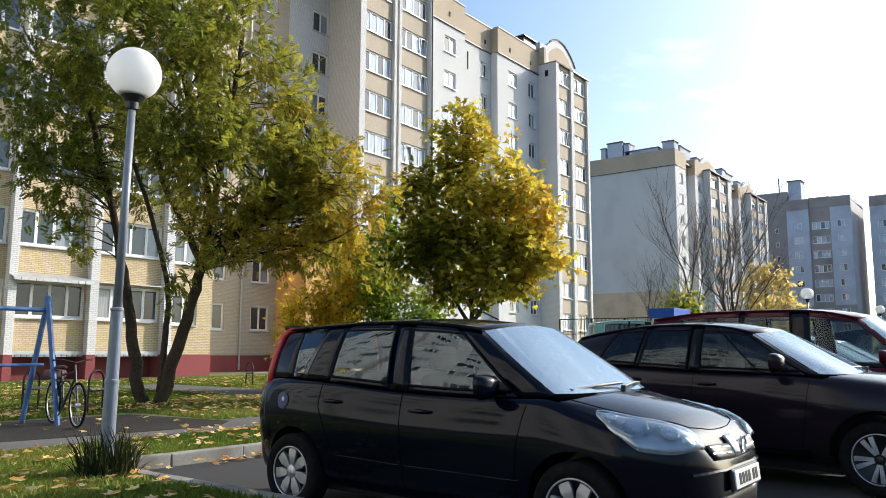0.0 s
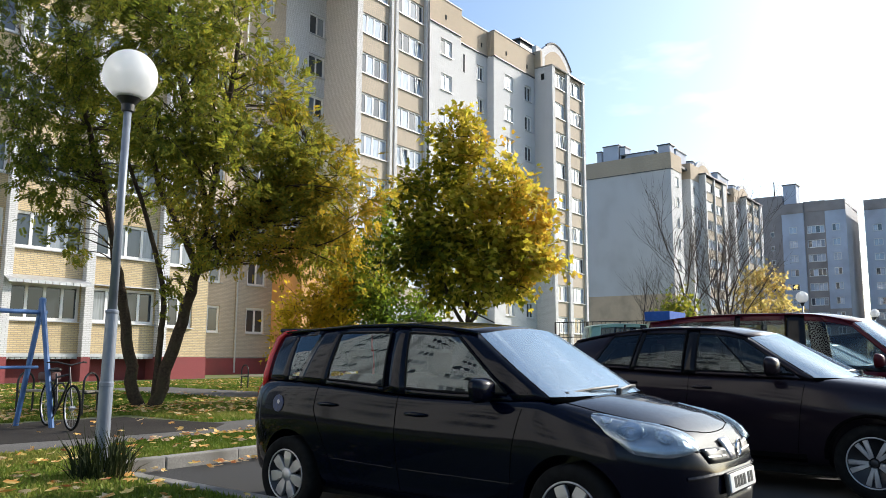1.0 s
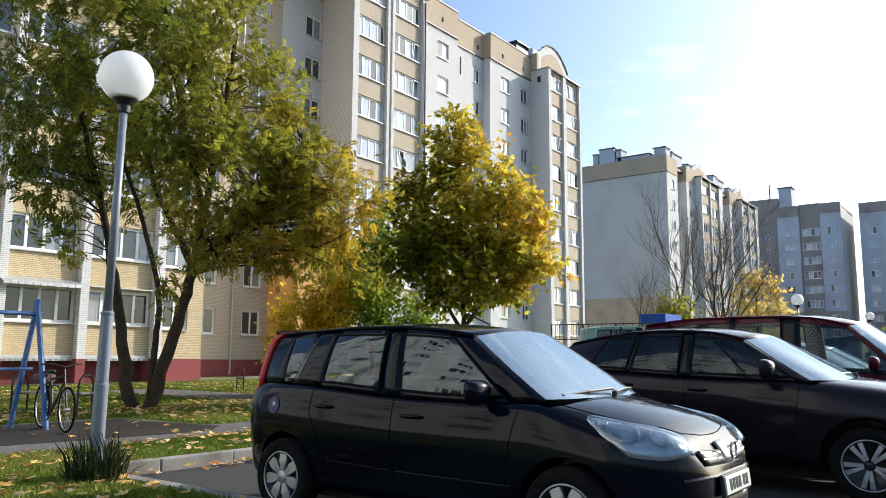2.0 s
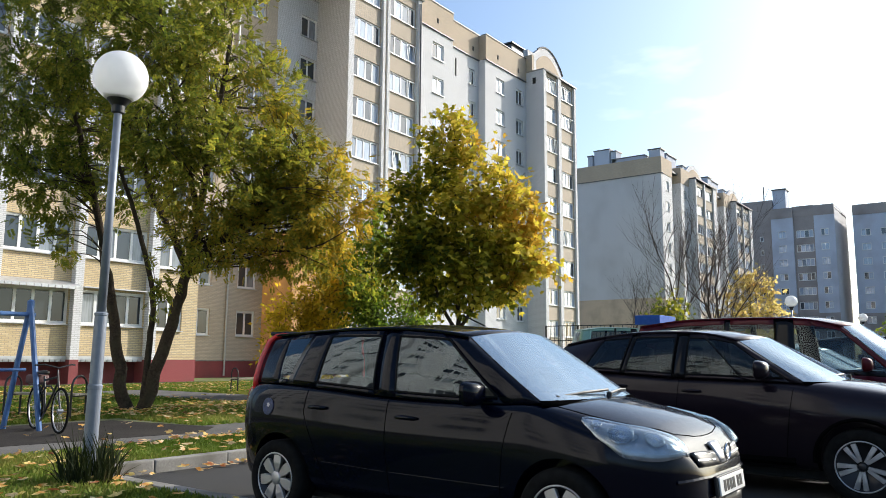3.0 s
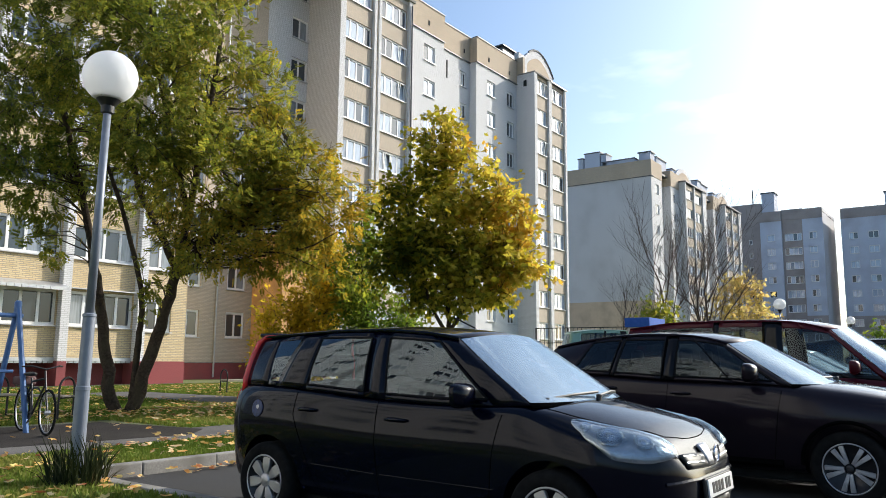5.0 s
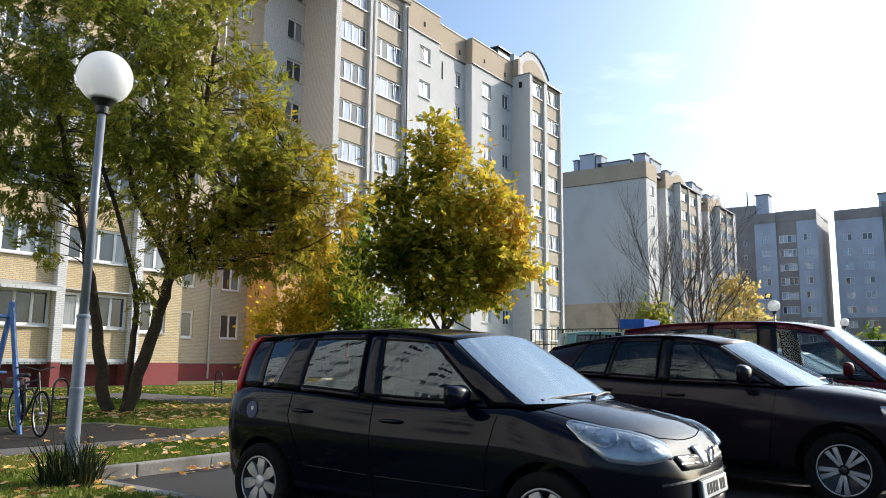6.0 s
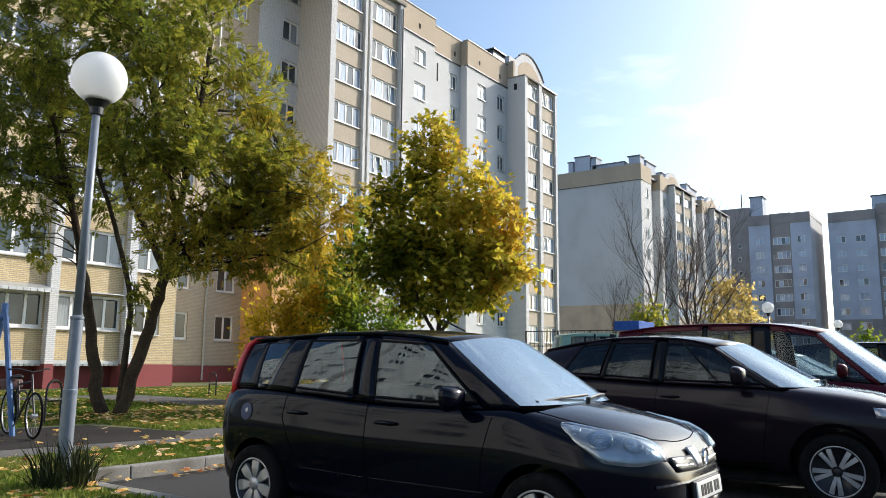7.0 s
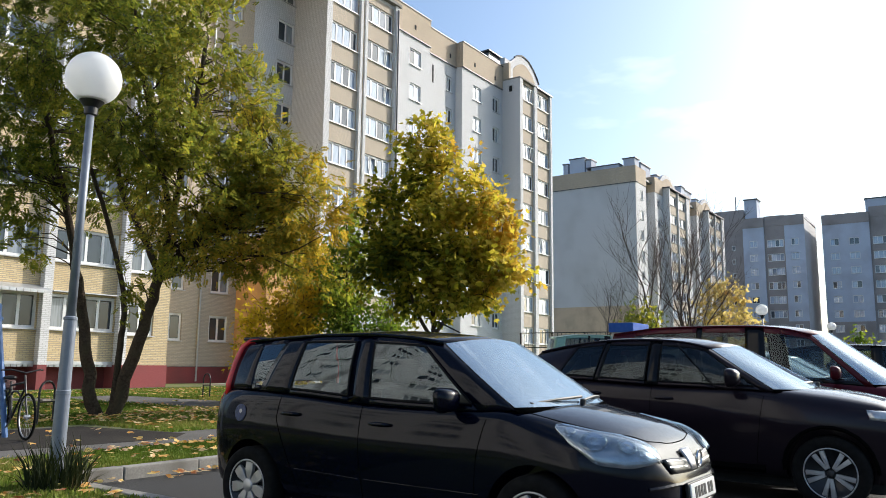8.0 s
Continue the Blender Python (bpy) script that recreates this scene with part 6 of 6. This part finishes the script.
def bicycle():
    t = thing("bicycle", 6.14, 12.12, LAWN_Z + 0.012, 262, "dark old bicycle leaning by the blue frame", "bicycle")
    t.matrix_basis = pose(6.14, 12.12, LAWN_Z + 0.012, 0, 0, 262)
    for x in (-0.52, 0.54):
        w = part("wheel", ring(bmesh.new(), (0, 0, 0), 0.325, 0.019, "y"), M_RUBBER, t)
        w.matrix_basis = pose(x, 0, 0.345)
        part("rim", ring(bmesh.new(), (0, 0, 0), 0.30, 0.010, "y"), M_ALLOY, w)
        bm = bmesh.new()
        for k in range(14):
            a = 2 * math.pi * k / 14
            tube(bm, [(0, 0, 0), (0.3 * math.cos(a), 0, 0.3 * math.sin(a))], 0.0022, 3, cap=False)
        lathe(bm, [(0.03, -0.04), (0.03, 0.04)], "y", 10)
        part("spokes", bm, M_ALLOY, w)
    fr = bmesh.new()
    for a, b in (((-0.52, 0, 0.345), (-0.08, 0, 0.30)), ((-0.08, 0, 0.30), (-0.22, 0, 0.84)), ((-0.08, 0, 0.30), (0.36, 0, 0.74)),
                 ((-0.20, 0, 0.78), (0.34, 0, 0.84)), ((-0.52, 0, 0.345), (-0.20, 0, 0.76))):
        tube(fr, [a, b], 0.016, 8)
    part("frame", fr, M_BLACKMETAL, t)
    part("fork", tubed([(0.54, 0, 0.345), (0.47, 0, 0.52), (0.33, 0, 0.95)], 0.015), M_BLACKMETAL, t)
    part("handlebar", tubed([(0.20, -0.29, 1.02), (0.34, -0.2, 1.03), (0.36, 0, 0.98), (0.34, 0.2, 1.03), (0.20, 0.29, 1.02)], 0.013), M_BLACKMETAL, t)
    sd = bmesh.new()
    bmesh.ops.create_uvsphere(sd, u_segments=14, v_segments=8, radius=1)
    for v in sd.verts:
        v.co = Vector((-0.24 + v.co.x * 0.14, v.co.y * (0.085 - 0.04 * v.co.x), 0.90 + v.co.z * 0.035))
    part("saddle", sd, M_BLACKPL, t, smooth=True)
    bg = bmesh.new()
    box(bg, -0.74, -0.34, -0.12, 0.12, 0.72, 0.86, bevel=0.035)
    part("luggage_bag", bg, plain("worn_brown_bag", (0.10, 0.05, 0.05), 0.8), t, "soft worn brown bag", smooth=True)
    part("carrier", boxed(-0.76, -0.28, -0.06, 0.06, 0.70, 0.715), M_BLACKMETAL, t)
    part("crank", tubed([(-0.08, -0.07, 0.15), (-0.08, 0.0, 0.30), (-0.08, 0.07, 0.45)], 0.012), M_BLACKMETAL, t)
    for s in (-1, 1):
        part("mudguard", tubed([(-0.52 + s * 0.53 - 0.36 * math.cos(a), 0, 0.345 + 0.36 * math.sin(a)) for a in (0.3, 0.8, 1.3, 1.8, 2.3, 2.7)] if s > 0 else
                               [(-0.52 - 0.36 * math.cos(a), 0, 0.345 + 0.36 * math.sin(a)) for a in (0.0, 0.5, 1.0, 1.5, 2.0, 2.5)], 0.014, 6), M_BLACKMETAL, t)


bicycle()


def hoop_bench(x, y, rz, length, label):
    """A bench slung between two bent-tube hoops."""
    t = thing("bench", x, y, LAWN_Z, rz, label, "bench", "yard benches")
    for px in (0, length):
        pts = [(px, -0.2, -0.05), (px, -0.2, 0.60)] + [(px, -0.2 * math.cos(a), 0.60 + 0.2 * math.sin(a)) for a in np.linspace(0.3, math.pi - 0.3, 7)] + [(px, 0.2, 0.60), (px, 0.2, -0.05)]
        part("hoop", tubed(pts, 0.021, 8), M_BLACKMETAL, t)
        part("crossbar", tubed([(px, -0.2, 0.42), (px, 0.2, 0.42)], 0.015, 8), M_BLACKMETAL, t)
    for k in range(3):
        part("slat", boxed(-0.06, length + 0.06, -0.18 + k * 0.125, -0.07 + k * 0.125, 0.435, 0.47, bevel=0.006), M_WOOD, t)


hoop_bench(7.80, 14.25, 112, 1.5, "black hoop-ended garden bench beside the path")
hoop_bench(16.75, 20.9, -6, 1.7, "black hoop-ended bench with a pale board on the lawn")


def fence():
    """Dark mesh fence panels by the far end of the car park."""
    t = thing("fence", 40, 21.9, LAWN_Z - 0.02, -88, "dark metal rail fence at the far end", "fence")
    n = 3
    for i in range(n + 1):
        part("post", boxed(i * 2.0 - 0.04, i * 2.0 + 0.04, -0.04, 0.04, 0, 3.1), M_BLACKMETAL, t)
    for k in range(4):
        part("rail", boxed(0, n * 2.0, -0.02, 0.02, 0.5 + k * 0.85, 0.55 + k * 0.85), M_BLACKMETAL, t)
    bar = mesh_of("bar", boxed(-0.012, 0.012, -0.012, 0.012, 0.1, 3.1), M_BLACKMETAL)
    for i in range(22):
        b = part("bar", bar, None, t)
        b.matrix_basis = pose(0.26 * (i + 1), 0, 0)


fence()
kiosk = thing("kiosk", 30.0, 11.7, LAWN_Z - 0.02, -90, "blue-roofed container box behind the cars", "kiosk")
part("roof", boxed(-0.55, 0.5, -0.2, 1.6, 2.58, 2.96, bevel=0.02), plain("blue_fascia", (0.015, 0.09, 0.40), 0.8), kiosk, "bright blue fascia")
part("body", boxed(-0.5, 0.45, 0, 1.5, 0, 2.62), M_GREY, kiosk)


# ---------------------------------------------------------------- grass, litter
def stuff(name, me, label, category):
    return tagged(new(name, me), label, category, kind="stuff")


def in_path(x, y):
    a = (y > 9.66) & (y < 11.3) & (x > 8)
    b = (y > 9.56) & (y < 13.9) & (x <= 8.4)
    c = (x > 13.1) & (x < 16.0) & (y > 11) & (y < 24.6)
    return a | b | c


rng_g = np.random.default_rng(17)


def grass(name, boxes, mat, label):
    vs, n0 = [], 0
    for x0, x1, y0, y1, n, hh in boxes:
        x, y = rng_g.uniform(x0, x1, n), rng_g.uniform(y0, y1, n)
        ok = ~in_path(x, y)
        x, y = x[ok], y[ok]
        m = len(x)
        a = rng_g.uniform(0, 2 * np.pi, m)
        hgt = hh * rng_g.uniform(0.5, 1.5, m)
        w = 0.010 + 0.012 * rng_g.random(m) + 0.0006 * y
        lx, ly = rng_g.normal(0, 0.5, m) * hgt, rng_g.normal(0, 0.5, m) * hgt
        p0 = np.stack([x - w * np.cos(a), y - w * np.sin(a), np.full(m, LAWN_Z - 0.01)], 1)
        p1 = np.stack([x + w * np.cos(a), y + w * np.sin(a), np.full(m, LAWN_Z - 0.01)], 1)
        p2 = np.stack([x + lx, y + ly, LAWN_Z + hgt], 1)
        vs.append(np.stack([p0, p1, p2], 1).reshape(-1, 3))
    v = np.concatenate(vs)
    f = np.arange(len(v)).reshape(-1, 3)
    return stuff(name, fast_mesh(name, v, f, mat), label, "grass")


grass("grass", [(0.5, 4.2, 4.5, 10.0, 34000, 0.045), (4.0, 12, 7.99, 10.02, 46000, 0.042), (4, 22, 10.3, 16, 70000, 0.05), (6, 30, 16, 29.3, 90000, 0.065)],
      M_GRASS, "short autumn grass of the lawns")


def litter(name, areas, size, template, mat, label):
    at = []
    for x0, x1, y0, y1, n, z in areas:
        x, y = rng_g.uniform(x0, x1, n), rng_g.uniform(y0, y1, n)
        patch = np.array([noise.noise((a * 0.9, b * 0.9, 3.0)) for a, b in zip(x, y)])
        ok = (patch + rng_g.normal(0, 0.25, n) > -0.05) & ~(in_path(x, y) & (rng_g.random(n) > 0.06))
        at.append(np.stack([x[ok], y[ok], z + rng_g.uniform(0.005, 0.045, ok.sum())], 1))
    at = np.concatenate(at)
    me = scatter(name, rng_g, at, np.zeros_like(at), size, template, mat, 0.0, 1.0)
    co = np.empty(len(me.vertices) * 3, np.float32)
    me.vertices.foreach_get("co", co)
    co = co.reshape(-1, len(template[0]), 3)
    base = at[:, None, 2]
    co[:, :, 2] = base + (co[:, :, 2] - base) * 0.3 + 0.006
    me.vertices.foreach_set("co", co.ravel())
    return stuff(name, me, label, "fallen leaves")


litter("fallen_leaves", [(1.0, 4.2, 5.0, 10.0, 340, LAWN_Z + 0.03), (4.2, 12, 8.0, 10.0, 480, LAWN_Z + 0.045), (5, 16, 10.05, 16, 3600, LAWN_Z + 0.045),
                         (8, 24, 15, 28, 3600, LAWN_Z + 0.04), (4.4, 8, 6.9, 7.8, 60, 0.0), (4.5, 7.5, 7.5, 7.8, 110, 0.0)], 0.13, lobed_leaf(), M_LITTER,
       "yellow and brown maple leaves fallen on the grass")


def tuft():
    """Long grass round the foot of the lamp, its shade painted into dark blades."""
    rng = np.random.default_rng(4)
    vs, fs = [], []
    for i in range(330):
        a, r = rng.uniform(0, 2 * math.pi), 0.27 * math.sqrt(rng.random())
        x, y = r * math.cos(a), r * math.sin(a)
        h = rng.uniform(0.14, 0.34) + (0.24 * rng.random() if r < 0.25 else 0.0)
        lx, ly = rng.normal(0, 0.11) + 0.40 * x, rng.normal(0, 0.11) + 0.40 * y
        w = rng.uniform(0.004, 0.008)
        b = rng.uniform(0, math.pi)
        wx, wy = w * math.cos(b), w * math.sin(b)
        n = len(vs)
        vs += [(x - wx, y - wy, 0), (x + wx, y + wy, 0), (x + lx * 0.4 + wx, y + ly * 0.4 + wy, h * 0.6), (x + lx * 0.4 - wx, y + ly * 0.4 - wy, h * 0.6), (x + lx, y + ly, h)]
        fs += [(n, n + 1, n + 2, n + 3), (n + 3, n + 2, n + 4)]
    ob = new("grass_tuft", raw_mesh("grass_tuft", vs, fs, M_TUFT))
    ob.matrix_basis = pose(4.06, 7.12, LAWN_Z - 0.01)
    tagged(ob, "uncut clump of long grass round the lamp post", "grass", kind="stuff")


tuft()
